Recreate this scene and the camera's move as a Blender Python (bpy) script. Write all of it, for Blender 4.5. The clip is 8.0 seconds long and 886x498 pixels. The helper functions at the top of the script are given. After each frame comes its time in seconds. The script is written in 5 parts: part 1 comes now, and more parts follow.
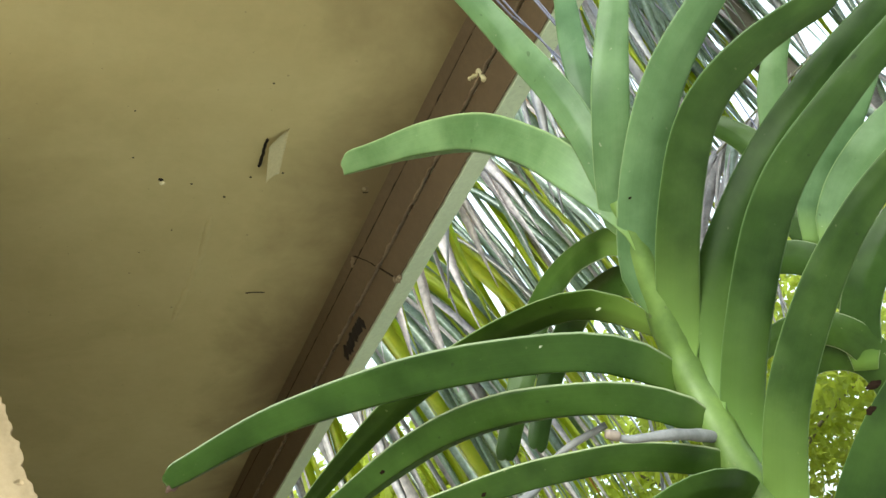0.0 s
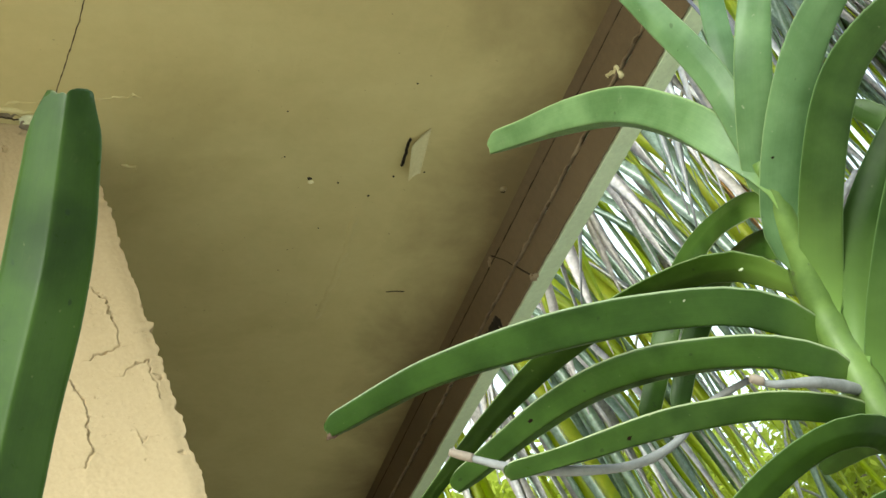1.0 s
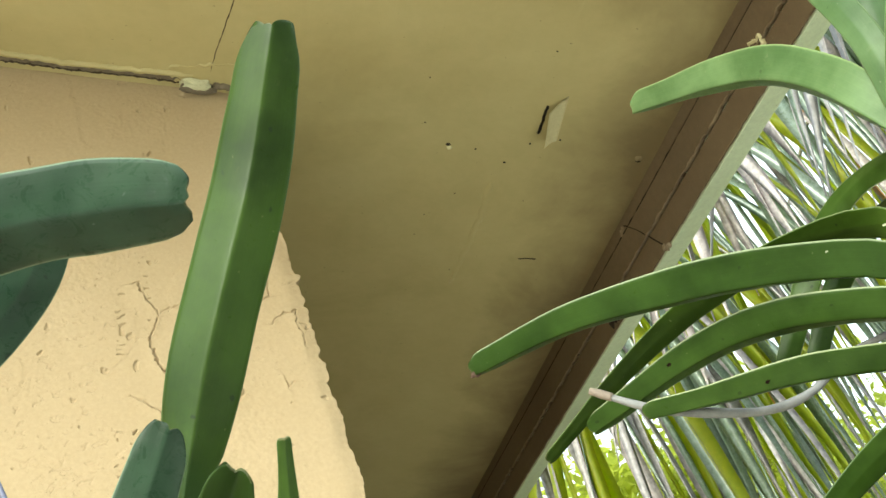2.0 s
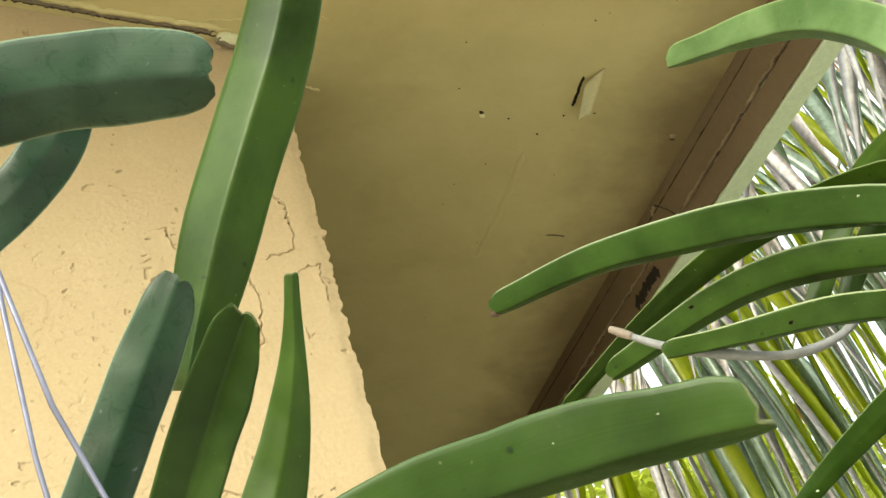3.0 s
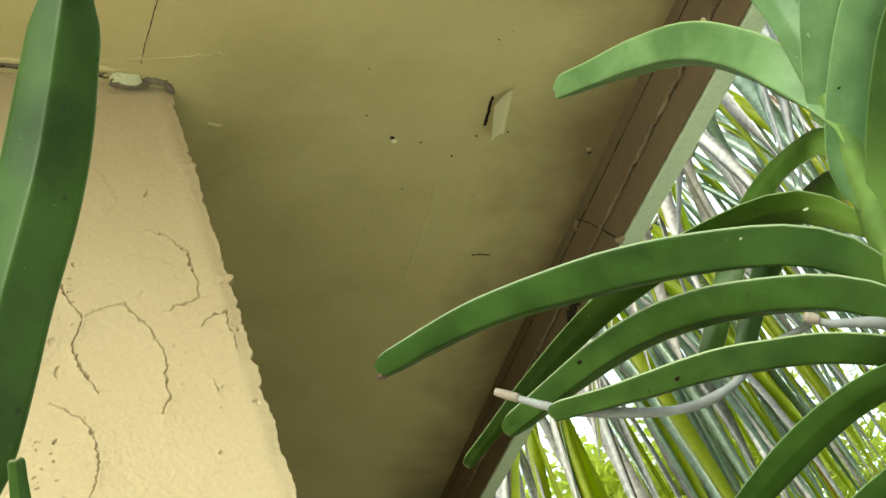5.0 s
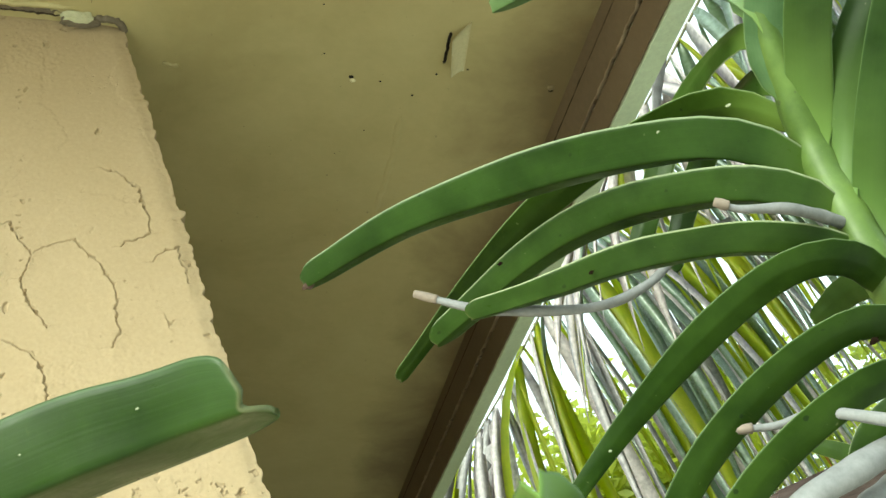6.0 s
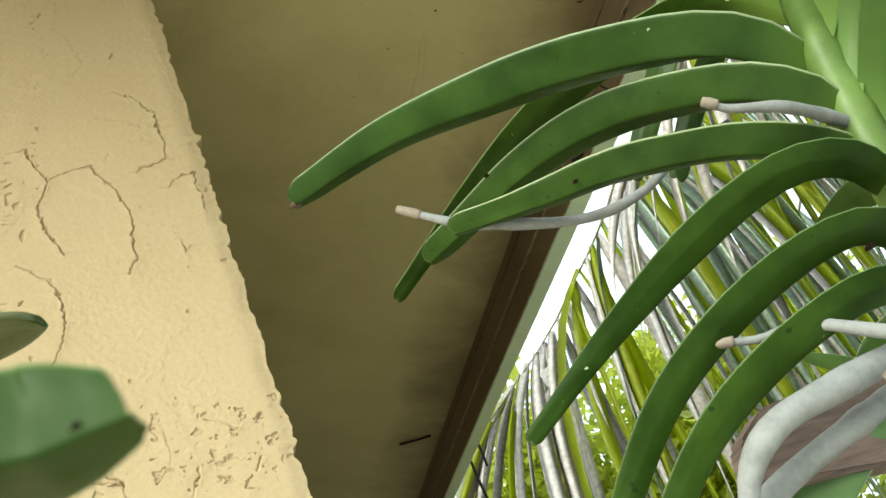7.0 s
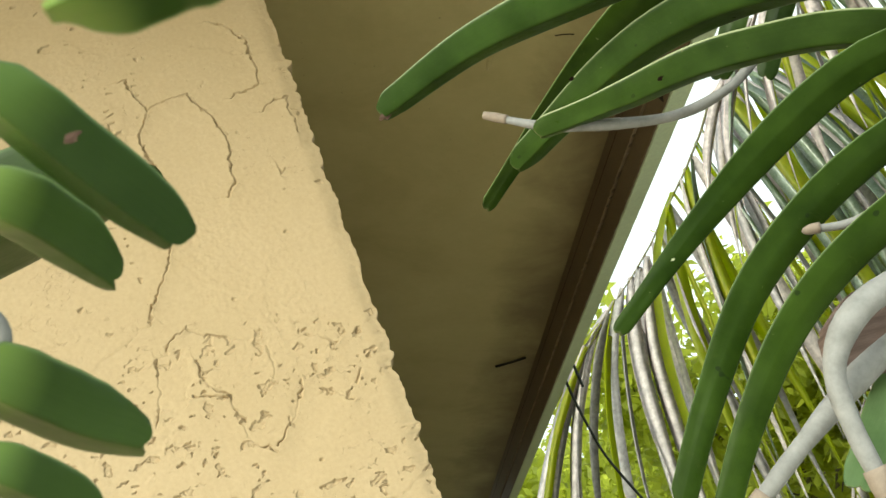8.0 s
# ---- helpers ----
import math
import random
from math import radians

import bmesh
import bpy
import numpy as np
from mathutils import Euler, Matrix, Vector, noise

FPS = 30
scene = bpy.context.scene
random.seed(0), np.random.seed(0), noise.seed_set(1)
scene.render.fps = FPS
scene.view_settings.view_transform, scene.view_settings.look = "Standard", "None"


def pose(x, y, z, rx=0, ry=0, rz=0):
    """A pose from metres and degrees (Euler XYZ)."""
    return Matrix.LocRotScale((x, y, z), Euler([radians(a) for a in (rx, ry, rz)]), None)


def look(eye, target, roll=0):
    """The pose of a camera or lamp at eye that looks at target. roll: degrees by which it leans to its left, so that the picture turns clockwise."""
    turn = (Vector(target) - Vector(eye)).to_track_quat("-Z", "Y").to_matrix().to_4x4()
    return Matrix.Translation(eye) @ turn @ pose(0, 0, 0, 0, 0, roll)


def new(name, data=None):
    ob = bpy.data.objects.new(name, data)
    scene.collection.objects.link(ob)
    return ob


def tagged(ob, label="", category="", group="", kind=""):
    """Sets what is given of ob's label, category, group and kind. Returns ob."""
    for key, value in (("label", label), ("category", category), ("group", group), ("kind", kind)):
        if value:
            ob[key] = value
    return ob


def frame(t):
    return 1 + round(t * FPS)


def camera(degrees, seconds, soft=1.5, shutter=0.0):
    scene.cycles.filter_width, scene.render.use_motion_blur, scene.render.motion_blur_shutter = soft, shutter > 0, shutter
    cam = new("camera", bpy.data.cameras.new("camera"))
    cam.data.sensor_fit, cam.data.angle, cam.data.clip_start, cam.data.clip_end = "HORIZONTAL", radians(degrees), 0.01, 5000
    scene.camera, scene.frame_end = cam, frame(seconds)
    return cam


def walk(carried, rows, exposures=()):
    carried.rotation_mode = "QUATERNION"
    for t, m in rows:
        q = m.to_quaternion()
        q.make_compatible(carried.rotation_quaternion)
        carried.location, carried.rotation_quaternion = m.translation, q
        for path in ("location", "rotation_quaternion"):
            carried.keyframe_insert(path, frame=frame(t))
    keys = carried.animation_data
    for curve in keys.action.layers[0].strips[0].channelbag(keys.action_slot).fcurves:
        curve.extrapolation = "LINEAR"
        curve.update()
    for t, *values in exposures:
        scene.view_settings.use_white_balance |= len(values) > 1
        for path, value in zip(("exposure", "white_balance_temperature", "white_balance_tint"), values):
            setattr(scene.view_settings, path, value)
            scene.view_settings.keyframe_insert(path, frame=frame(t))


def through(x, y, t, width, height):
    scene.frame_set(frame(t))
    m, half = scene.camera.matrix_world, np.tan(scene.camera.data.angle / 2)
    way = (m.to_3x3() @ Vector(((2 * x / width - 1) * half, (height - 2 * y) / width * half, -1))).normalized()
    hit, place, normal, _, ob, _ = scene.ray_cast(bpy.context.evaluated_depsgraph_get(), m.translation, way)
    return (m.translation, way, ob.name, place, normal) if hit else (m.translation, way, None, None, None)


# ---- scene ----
cam = camera(45.40, 8.0, soft=1.5)
PATH = [
    (0, pose(-0.2050, -1.0946, 1.6666, 116.783, 27.865, -23.366)),
    (0.5, pose(-0.2628, -1.1250, 1.6471, 119.287, 26.663, -20.143)),
    (1, pose(-0.2446, -1.0930, 1.6211, 121.191, 24.291, -16.764)),
    (1.5, pose(-0.2615, -1.1065, 1.6051, 121.854, 22.017, -13.761)),
    (2, pose(-0.2784, -1.1026, 1.5903, 122.142, 19.450, -11.573)),
    (2.2, pose(-0.2798, -1.0947, 1.5973, 121.656, 18.683, -11.376)),
    (3.3, pose(-0.2782, -1.0631, 1.5434, 122.187, 15.904, -11.773)),
    (3.5, pose(-0.2633, -1.0561, 1.5464, 122.137, 16.439, -11.677)),
    (4, pose(-0.2101, -1.0524, 1.5460, 121.530, 17.800, -11.105)),
    (4.5, pose(-0.2072, -1.0429, 1.5530, 122.479, 18.569, -12.267)),
    (4.7, pose(-0.2128, -1.0754, 1.5950, 122.201, 19.756, -12.301)),
    (5.8, pose(-0.1776, -1.0659, 1.5507, 121.376, 21.251, -11.209)),
    (6, pose(-0.1689, -1.0511, 1.5427, 120.485, 21.280, -11.577)),
    (6.5, pose(-0.1267, -1.0320, 1.5380, 118.357, 21.707, -11.623)),
    (7, pose(-0.1182, -1.0302, 1.5337, 117.795, 20.715, -7.913)),
    (7.5, pose(-0.1179, -1.0330, 1.5229, 116.385, 20.590, -4.759)),
    (8, pose(-0.1236, -1.0354, 1.5138, 115.909, 19.771, -2.447)),
]
walk(cam, PATH, [(0, 1.53, 6000, -5), (1.5, 1.53, 6200, -12), (2.2, 1.65, 6500, -6), (3.5, 1.61, 7150, -8), (4.5, 1.54, 6700, -17), (6.5, 1.50, 6200, -14), (8, 1.27, 6750, -8)])
cam.data.dof.use_dof = True
cam.data.dof.focus_distance, cam.data.dof.aperture_fstop = 0.72, 150.0

# ---- daylight ----
SUN_EL, SUN_AZ = radians(29), radians(226)
world = bpy.data.worlds.new("sky")
scene.world = world
world.use_nodes = True
wn = world.node_tree.nodes
sky = wn.new("ShaderNodeTexSky")
sky.sky_type = "NISHITA"
sky.sun_disc = False
sky.sun_elevation, sky.sun_rotation = SUN_EL, SUN_AZ
sky.air_density, sky.dust_density, sky.ozone_density = 1.0, 4.0, 1.0
wn["Background"].inputs["Strength"].default_value = 0.108
haze = wn.new("ShaderNodeMix")
haze.data_type = "RGBA"
haze.inputs[0].default_value, haze.inputs[7].default_value = 0.6, (9.0, 9.2, 9.4, 1)
world.node_tree.links.new(sky.outputs["Color"], haze.inputs[6])
world.node_tree.links.new(haze.outputs[2], wn["Background"].inputs["Color"])
sun = new("sun", bpy.data.lights.new("sun", "SUN"))
sun.data.energy, sun.data.angle, sun.data.color = 1.25, radians(30), (1.0, 0.95, 0.88)
sun_way = Vector((math.sin(SUN_AZ) * math.cos(SUN_EL), math.cos(SUN_AZ) * math.cos(SUN_EL), math.sin(SUN_EL)))
sun.matrix_world = look(sun_way * 30, (0, 0, 0))


# ---- materials ----
def shader(name):
    m = bpy.data.materials.new(name)
    m.use_nodes = True
    return m, m.node_tree.nodes, m.node_tree.links, m.node_tree.nodes["Principled BSDF"]


def put(nodes, kind, **sockets):
    n = nodes.new(kind)
    for key, value in sockets.items():
        n.inputs[key.replace("_", " ")].default_value = value
    return n


def ramp(nodes, links, source, stops):
    n = nodes.new("ShaderNodeValToRGB")
    links.new(source, n.inputs["Fac"])
    while len(n.color_ramp.elements) < len(stops):
        n.color_ramp.elements.new(0.5)
    for e, (at, c) in zip(n.color_ramp.elements, stops):
        e.position, e.color = at, (*c, 1) if len(c) == 3 else c
    return n


def mixed(nodes, links, fac, a, b, mode="MIX"):
    n = nodes.new("ShaderNodeMix")
    n.data_type, n.blend_type = "RGBA", mode
    for value, socket in ((fac, n.inputs[0]), (a, n.inputs[6]), (b, n.inputs[7])):
        if hasattr(value, "is_linked"):
            links.new(value, socket)
        else:
            socket.default_value = value if isinstance(value, (int, float)) else (*value, 1)
    return n.outputs[2]


def bump(nodes, links, height, bsdf, strength, distance):
    n = put(nodes, "ShaderNodeBump", Strength=strength, Distance=distance)
    links.new(height, n.inputs["Height"])
    links.new(n.outputs["Normal"], bsdf.inputs["Normal"])


def paint(name, base, stain, dirt, scale, rough, relief):
    """Weathered paint: broad stains, fine speckle and a little relief."""
    m, n, l, b = shader(name)
    co = n.new("ShaderNodeTexCoord").outputs["Object"]
    broad = put(n, "ShaderNodeTexNoise", Scale=scale, Detail=5.0, Roughness=0.6)
    fine = put(n, "ShaderNodeTexNoise", Scale=scale * 22, Detail=6.0, Roughness=0.7)
    spots = put(n, "ShaderNodeTexNoise", Scale=scale * 70, Detail=2.0)
    for t in (broad, fine, spots):
        l.new(co, t.inputs["Vector"])
    r1 = ramp(n, l, broad.outputs["Fac"], [(0.32, base), (0.72, stain)])
    r2 = ramp(n, l, fine.outputs["Fac"], [(0.35, (0.90, 0.90, 0.90)), (0.65, (1.05, 1.05, 1.05))])
    c = mixed(n, l, 1.0, r1.outputs["Color"], r2.outputs["Color"], "MULTIPLY")
    r3 = ramp(n, l, spots.outputs["Fac"], [(0.70, (0, 0, 0)), (0.78, (1, 1, 1))])
    c = mixed(n, l, r3.outputs["Color"], c, dirt)
    l.new(c, b.inputs["Base Color"])
    b.inputs["Roughness"].default_value = rough
    bump(n, l, fine.outputs["Fac"], b, relief, 0.002)
    return m


def leafy(name, base, other, vein, through, rough=0.42, thin=0.25, foot=None, rim=None, spec=0.32, pale=0.16):
    """A leathery leaf: long veins, mottling, scratches, dark specks, a pale margin, a soft gloss, and light shining through."""
    m, n, l, b = shader(name)
    co = n.new("ShaderNodeTexCoord").outputs["UV"]
    info = n.new("ShaderNodeObjectInfo")
    stretch = put(n, "ShaderNodeMapping", Scale=(46, 1.6, 1))
    l.new(co, stretch.inputs["Vector"])
    veins = put(n, "ShaderNodeTexNoise", Scale=1.0, Detail=4.0)
    l.new(stretch.outputs["Vector"], veins.inputs["Vector"])
    ob = n.new("ShaderNodeTexCoord").outputs["Object"]
    blotch = put(n, "ShaderNodeTexNoise", Scale=26.0, Detail=6.0, Roughness=0.62)
    specks = put(n, "ShaderNodeTexNoise", Scale=150.0, Detail=1.0)
    marks = put(n, "ShaderNodeTexNoise", Scale=95.0, Detail=7.0, Roughness=0.8, Distortion=1.2)
    for t in (blotch, specks, marks):
        l.new(ob, t.inputs["Vector"])
    r1 = ramp(n, l, blotch.outputs["Fac"], [(0.34, tuple(0.78 * v for v in base)), (0.66, tuple(1.18 * v for v in other))])
    r2 = ramp(n, l, veins.outputs["Fac"], [(0.32, (0.95, 0.955, 0.95)), (0.7, (1.04, 1.035, 1.035))])
    c = mixed(n, l, 1.0, r1.outputs["Color"], r2.outputs["Color"], "MULTIPLY")
    r4 = ramp(n, l, marks.outputs["Fac"], [(0.60, (0, 0, 0)), (0.76, (0.5, 0.5, 0.5))])
    c = mixed(n, l, r4.outputs["Color"], c, (other[0] * 2.6, other[1] * 1.7, other[2] * 2.6))
    r3 = ramp(n, l, specks.outputs["Fac"], [(0.755, (0, 0, 0)), (0.785, (0.8, 0.8, 0.8))])
    c = mixed(n, l, r3.outputs["Color"], c, vein)
    flecks = put(n, "ShaderNodeTexNoise", Scale=310.0, Detail=1.0)
    l.new(ob, flecks.inputs["Vector"])
    r5 = ramp(n, l, flecks.outputs["Fac"], [(0.775, (0, 0, 0)), (0.82, (0.5, 0.5, 0.5))])
    c = mixed(n, l, r5.outputs["Color"], c, (other[0] * 4 + 0.06, other[1] * 2.4 + 0.06, other[2] * 4 + 0.05))
    sep = n.new("ShaderNodeSeparateXYZ")
    l.new(co, sep.inputs["Vector"])
    low = ramp(n, l, sep.outputs["Y"], [(0.0, (1, 1, 1)), (pale * 0.4, (0.7, 0.7, 0.7)), (pale, (0, 0, 0))])
    c = mixed(n, l, low.outputs["Color"], c, foot or (base[0] * 2.6, base[1] * 1.6, base[2] * 1.6))
    edge = ramp(n, l, sep.outputs["X"], [(0.0, (1, 1, 1)), (0.012, (0.8, 0.8, 0.8)), (0.020, (0, 0, 0)), (0.980, (0, 0, 0)), (0.988, (0.8, 0.8, 0.8)), (1.0, (1, 1, 1))])
    c = mixed(n, l, edge.outputs["Color"], c, rim or (other[0] * 2.2, other[1] * 1.7, other[2] * 1.8))
    far = ramp(n, l, sep.outputs["Y"], [(0.994, (0, 0, 0)), (1.0, (0.35, 0.35, 0.35))])
    c = mixed(n, l, far.outputs["Color"], c, (0.30, 0.27, 0.15))
    tone = ramp(n, l, info.outputs["Random"], [(0.0, (0.80, 0.84, 0.84)), (1.0, (1.18, 1.12, 1.08))])
    c = mixed(n, l, 1.0, c, tone.outputs["Color"], "MULTIPLY")
    l.new(c, b.inputs["Base Color"])
    b.inputs["Specular IOR Level"].default_value = spec
    rr = ramp(n, l, marks.outputs["Fac"], [(0.3, (rough - 0.12,) * 3), (0.7, (rough + 0.14,) * 3)])
    l.new(rr.outputs["Color"], b.inputs["Roughness"])
    bump(n, l, veins.outputs["Fac"], b, 0.10, 0.0006)
    glow = n.new("ShaderNodeBsdfTranslucent")
    l.new(mixed(n, l, 1.0, r2.outputs["Color"], through, "MULTIPLY"), glow.inputs["Color"])
    both = n.new("ShaderNodeMixShader")
    both.inputs[0].default_value = thin
    l.new(b.outputs[0], both.inputs[1])
    l.new(glow.outputs[0], both.inputs[2])
    l.new(both.outputs[0], n["Material Output"].inputs["Surface"])
    return m


def plain(name, base, rough, metal=0.0, grain=0.0, spec=0.25):
    m, n, l, b = shader(name)
    co = n.new("ShaderNodeTexCoord").outputs["Object"]
    t = put(n, "ShaderNodeTexNoise", Scale=90.0, Detail=5.0, Roughness=0.7)
    l.new(co, t.inputs["Vector"])
    r = ramp(n, l, t.outputs["Fac"], [(0.3, tuple(0.75 * v for v in base)), (0.7, tuple(min(1, 1.2 * v) for v in base))])
    l.new(r.outputs["Color"], b.inputs["Base Color"])
    b.inputs["Roughness"].default_value, b.inputs["Metallic"].default_value = rough, metal
    b.inputs["Specular IOR Level"].default_value = spec
    if grain:
        bump(n, l, t.outputs["Fac"], b, grain, 0.001)
    return m


def stucco():
    """Cream masonry paint over trowelled plaster: skipped patches with crisp edges, pits and sand grain."""
    m, n, l, b = shader("cream_stucco")
    co = n.new("ShaderNodeTexCoord").outputs["Object"]

    def field(scale, detail, rough, shift, warp=0.0):
        t = put(n, "ShaderNodeTexNoise", Scale=scale, Detail=detail, Roughness=rough, Distortion=warp)
        mp = put(n, "ShaderNodeMapping", Location=shift)
        l.new(co, mp.inputs["Vector"])
        l.new(mp.outputs["Vector"], t.inputs["Vector"])
        return t.outputs["Fac"]

    def calc(op, a, c):
        q = n.new("ShaderNodeMath")
        q.operation = op
        for value, socket in ((a, q.inputs[0]), (c, q.inputs[1])):
            if hasattr(value, "is_linked"):
                l.new(value, socket)
            else:
                socket.default_value = value
        return q.outputs[0]

    broad, grain = field(3.0, 5.0, 0.6, (0, 0, 0)), field(620.0, 4.0, 0.6, (0, 0, 0))
    zone = ramp(n, l, field(8.5, 3.0, 0.5, (2, 0, 1)), [(0.52, (0, 0, 0)), (0.68, (1, 1, 1))]).outputs["Color"]
    skip = ramp(n, l, field(52.0, 9.0, 0.62, (5, 0, 3), 0.3), [(0.545, (0, 0, 0)), (0.572, (1, 1, 1))]).outputs["Color"]
    pits = ramp(n, l, field(135.0, 5.0, 0.6, (1, 0, 8)), [(0.620, (0, 0, 0)), (0.650, (1, 1, 1))]).outputs["Color"]
    sand = field(210.0, 6.0, 0.65, (4, 0, 2))
    h = calc("MULTIPLY", calc("MULTIPLY", skip, zone), -0.04)
    h = calc("ADD", h, calc("MULTIPLY", calc("MULTIPLY", pits, calc("ADD", calc("MULTIPLY", zone, 0.20), 0.04)), -0.7))
    h = calc("ADD", h, calc("MULTIPLY", sand, calc("ADD", calc("MULTIPLY", zone, 0.08), 0.016)))
    h = calc("ADD", h, calc("MULTIPLY", grain, 0.022))
    r1 = ramp(n, l, broad, [(0.35, (0.446, 0.340, 0.214)), (0.70, (0.408, 0.306, 0.182))])
    r2 = ramp(n, l, sand, [(0.3, (0.93, 0.92, 0.90)), (0.65, (1.04, 1.04, 1.04))])
    c = mixed(n, l, 1.0, r1.outputs["Color"], r2.outputs["Color"], "MULTIPLY")
    l.new(c, b.inputs["Base Color"])
    b.inputs["Roughness"].default_value = 0.72
    b.inputs["Specular IOR Level"].default_value = 0.35
    bump(n, l, h, b, 1.0, 0.0036)
    return m


def soffit_paint():
    """Tan paint with cloudy damp stains, brown water staining and painted corner shade along the eave edge, scuffs and
    specks.
    """
    m, n, l, b = shader("soffit_paint")
    co = n.new("ShaderNodeTexCoord").outputs["Object"]
    cloud = put(n, "ShaderNodeTexNoise", Scale=3.4, Detail=6.0, Roughness=0.6, Distortion=0.4)
    fine = put(n, "ShaderNodeTexNoise", Scale=48.0, Detail=6.0, Roughness=0.7)
    spots = put(n, "ShaderNodeTexNoise", Scale=150.0, Detail=2.0)
    long = put(n, "ShaderNodeMapping", Scale=(60, 5, 60))
    l.new(co, long.inputs["Vector"])
    scuff = put(n, "ShaderNodeTexNoise", Scale=1.0, Detail=5.0, Roughness=0.6, Distortion=0.5)
    l.new(long.outputs["Vector"], scuff.inputs["Vector"])
    for t in (cloud, fine, spots):
        l.new(co, t.inputs["Vector"])
    c = ramp(n, l, cloud.outputs["Fac"], [(0.34, (0.500, 0.422, 0.214)), (0.52, (0.462, 0.384, 0.188)), (0.70, (0.402, 0.329, 0.153))]).outputs["Color"]
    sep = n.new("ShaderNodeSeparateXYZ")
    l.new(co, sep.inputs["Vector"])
    edge_dark = n.new("ShaderNodeMath")
    edge_dark.operation = "MULTIPLY_ADD"
    l.new(cloud.outputs["Fac"], edge_dark.inputs[0])
    edge_dark.inputs[1].default_value = 0.34
    l.new(sep.outputs["X"], edge_dark.inputs[2])
    # One brown ramp holds both the water stain and the corner's shade.
    stain = ramp(n, l, edge_dark.outputs[0], [(0.60, (0, 0, 0)), (0.69, (0.45, 0.45, 0.45)), (0.76, (0.95, 0.95, 0.95))])
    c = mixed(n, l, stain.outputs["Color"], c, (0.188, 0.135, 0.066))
    r2 = ramp(n, l, fine.outputs["Fac"], [(0.35, (0.97, 0.97, 0.965)), (0.65, (1.02, 1.02, 1.02))])
    c = mixed(n, l, 1.0, c, r2.outputs["Color"], "MULTIPLY")
    r4 = ramp(n, l, scuff.outputs["Fac"], [(0.62, (0, 0, 0)), (0.76, (0.12, 0.12, 0.12))])
    c = mixed(n, l, r4.outputs["Color"], c, (0.56, 0.49, 0.24))
    r3 = ramp(n, l, spots.outputs["Fac"], [(0.755, (0, 0, 0)), (0.785, (0.8, 0.8, 0.8))])
    c = mixed(n, l, r3.outputs["Color"], c, (0.20, 0.16, 0.08))
    l.new(c, b.inputs["Base Color"])
    b.inputs["Roughness"].default_value = 0.5
    bump(n, l, fine.outputs["Fac"], b, 0.05, 0.002)
    return m


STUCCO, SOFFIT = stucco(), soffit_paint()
TRIM = paint("brown_trim_paint", (0.135, 0.092, 0.050), (0.10, 0.066, 0.035), (0.20, 0.14, 0.08), 4.0, 0.6, 0.3)
FASCIA = paint("pale_green_paint", (0.62, 0.70, 0.50), (0.54, 0.61, 0.43), (0.27, 0.28, 0.19), 5.0, 0.55, 0.2)
PEEL = paint("peeling_paint", (0.33, 0.25, 0.16), (0.17, 0.118, 0.072), (0.13, 0.09, 0.055), 30.0, 0.7, 0.4)
PATCH = paint("bare_plaster", (0.64, 0.62, 0.42), (0.52, 0.49, 0.32), (0.20, 0.17, 0.11), 40.0, 0.85, 0.5)
# Paleness set for the light the added slab throws upward.
BOUNCE_PALE = paint("pale_bounce_surface", (0.62, 0.60, 0.53), (0.55, 0.53, 0.46), (0.25, 0.24, 0.21), 1.5, 0.9, 0.4)
FLAKE = paint("loose_paint", (0.66, 0.59, 0.36), (0.60, 0.53, 0.31), (0.34, 0.28, 0.15), 9.0, 0.6, 0.2)
DARK_BROWN = plain("dark_brown", (0.055, 0.038, 0.024), 0.9, grain=0.6)
CRACK = plain("dark_crack", (0.018, 0.013, 0.009), 0.9)
GRIME = plain("grey_grime", (0.17, 0.135, 0.095), 0.9, grain=0.6)
LEAF = leafy("orchid_leaf", (0.023, 0.050, 0.006), (0.040, 0.076, 0.013), (0.010, 0.018, 0.006), (0.15, 0.31, 0.035), 0.36, 0.19, (0.17, 0.27, 0.05), (0.30, 0.35, 0.20), 0.18)
LEAF_ARCH = leafy("arching_orchid_leaf", (0.019, 0.044, 0.005), (0.042, 0.075, 0.016), (0.010, 0.018, 0.006), (0.19, 0.36, 0.05), 0.38, 0.19, (0.18, 0.28, 0.065), (0.13, 0.20, 0.07), 0.2, 0.42)
# Darker, less translucent copy of LEAF: shade put into the leaf colour.
LEAF_SHADED = leafy("shaded_orchid_leaf", (0.021, 0.045, 0.004), (0.034, 0.063, 0.008), (0.010, 0.018, 0.006), (0.10, 0.20, 0.01), 0.36, 0.07, (0.15, 0.23, 0.045), (0.16, 0.21, 0.09), 0.10)
LEAF_NEAR = leafy("broad_orchid_leaf", (0.021, 0.046, 0.005), (0.037, 0.070, 0.011), (0.010, 0.018, 0.010), (0.12, 0.30, 0.03), 0.36, 0.12, (0.026, 0.060, 0.012), (0.075, 0.115, 0.045), 0.22)
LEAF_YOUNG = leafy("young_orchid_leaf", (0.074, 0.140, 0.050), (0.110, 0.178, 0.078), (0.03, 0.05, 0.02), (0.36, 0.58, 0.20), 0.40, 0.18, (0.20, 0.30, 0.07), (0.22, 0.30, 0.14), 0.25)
# Dusty leaf whose bluish base also holds the glare on its gloss.
LEAF_BLUE = leafy("dusty_glare_orchid_leaf", (0.013, 0.038, 0.019), (0.036, 0.070, 0.042), (0.012, 0.02, 0.014), (0.08, 0.22, 0.05), 0.30, 0.12, (0.04, 0.09, 0.03), (0.20, 0.26, 0.18))
STEM_GREEN = leafy("orchid_stem", (0.085, 0.142, 0.026), (0.135, 0.198, 0.046), (0.07, 0.09, 0.035), (0.2, 0.3, 0.05), thin=0.05)
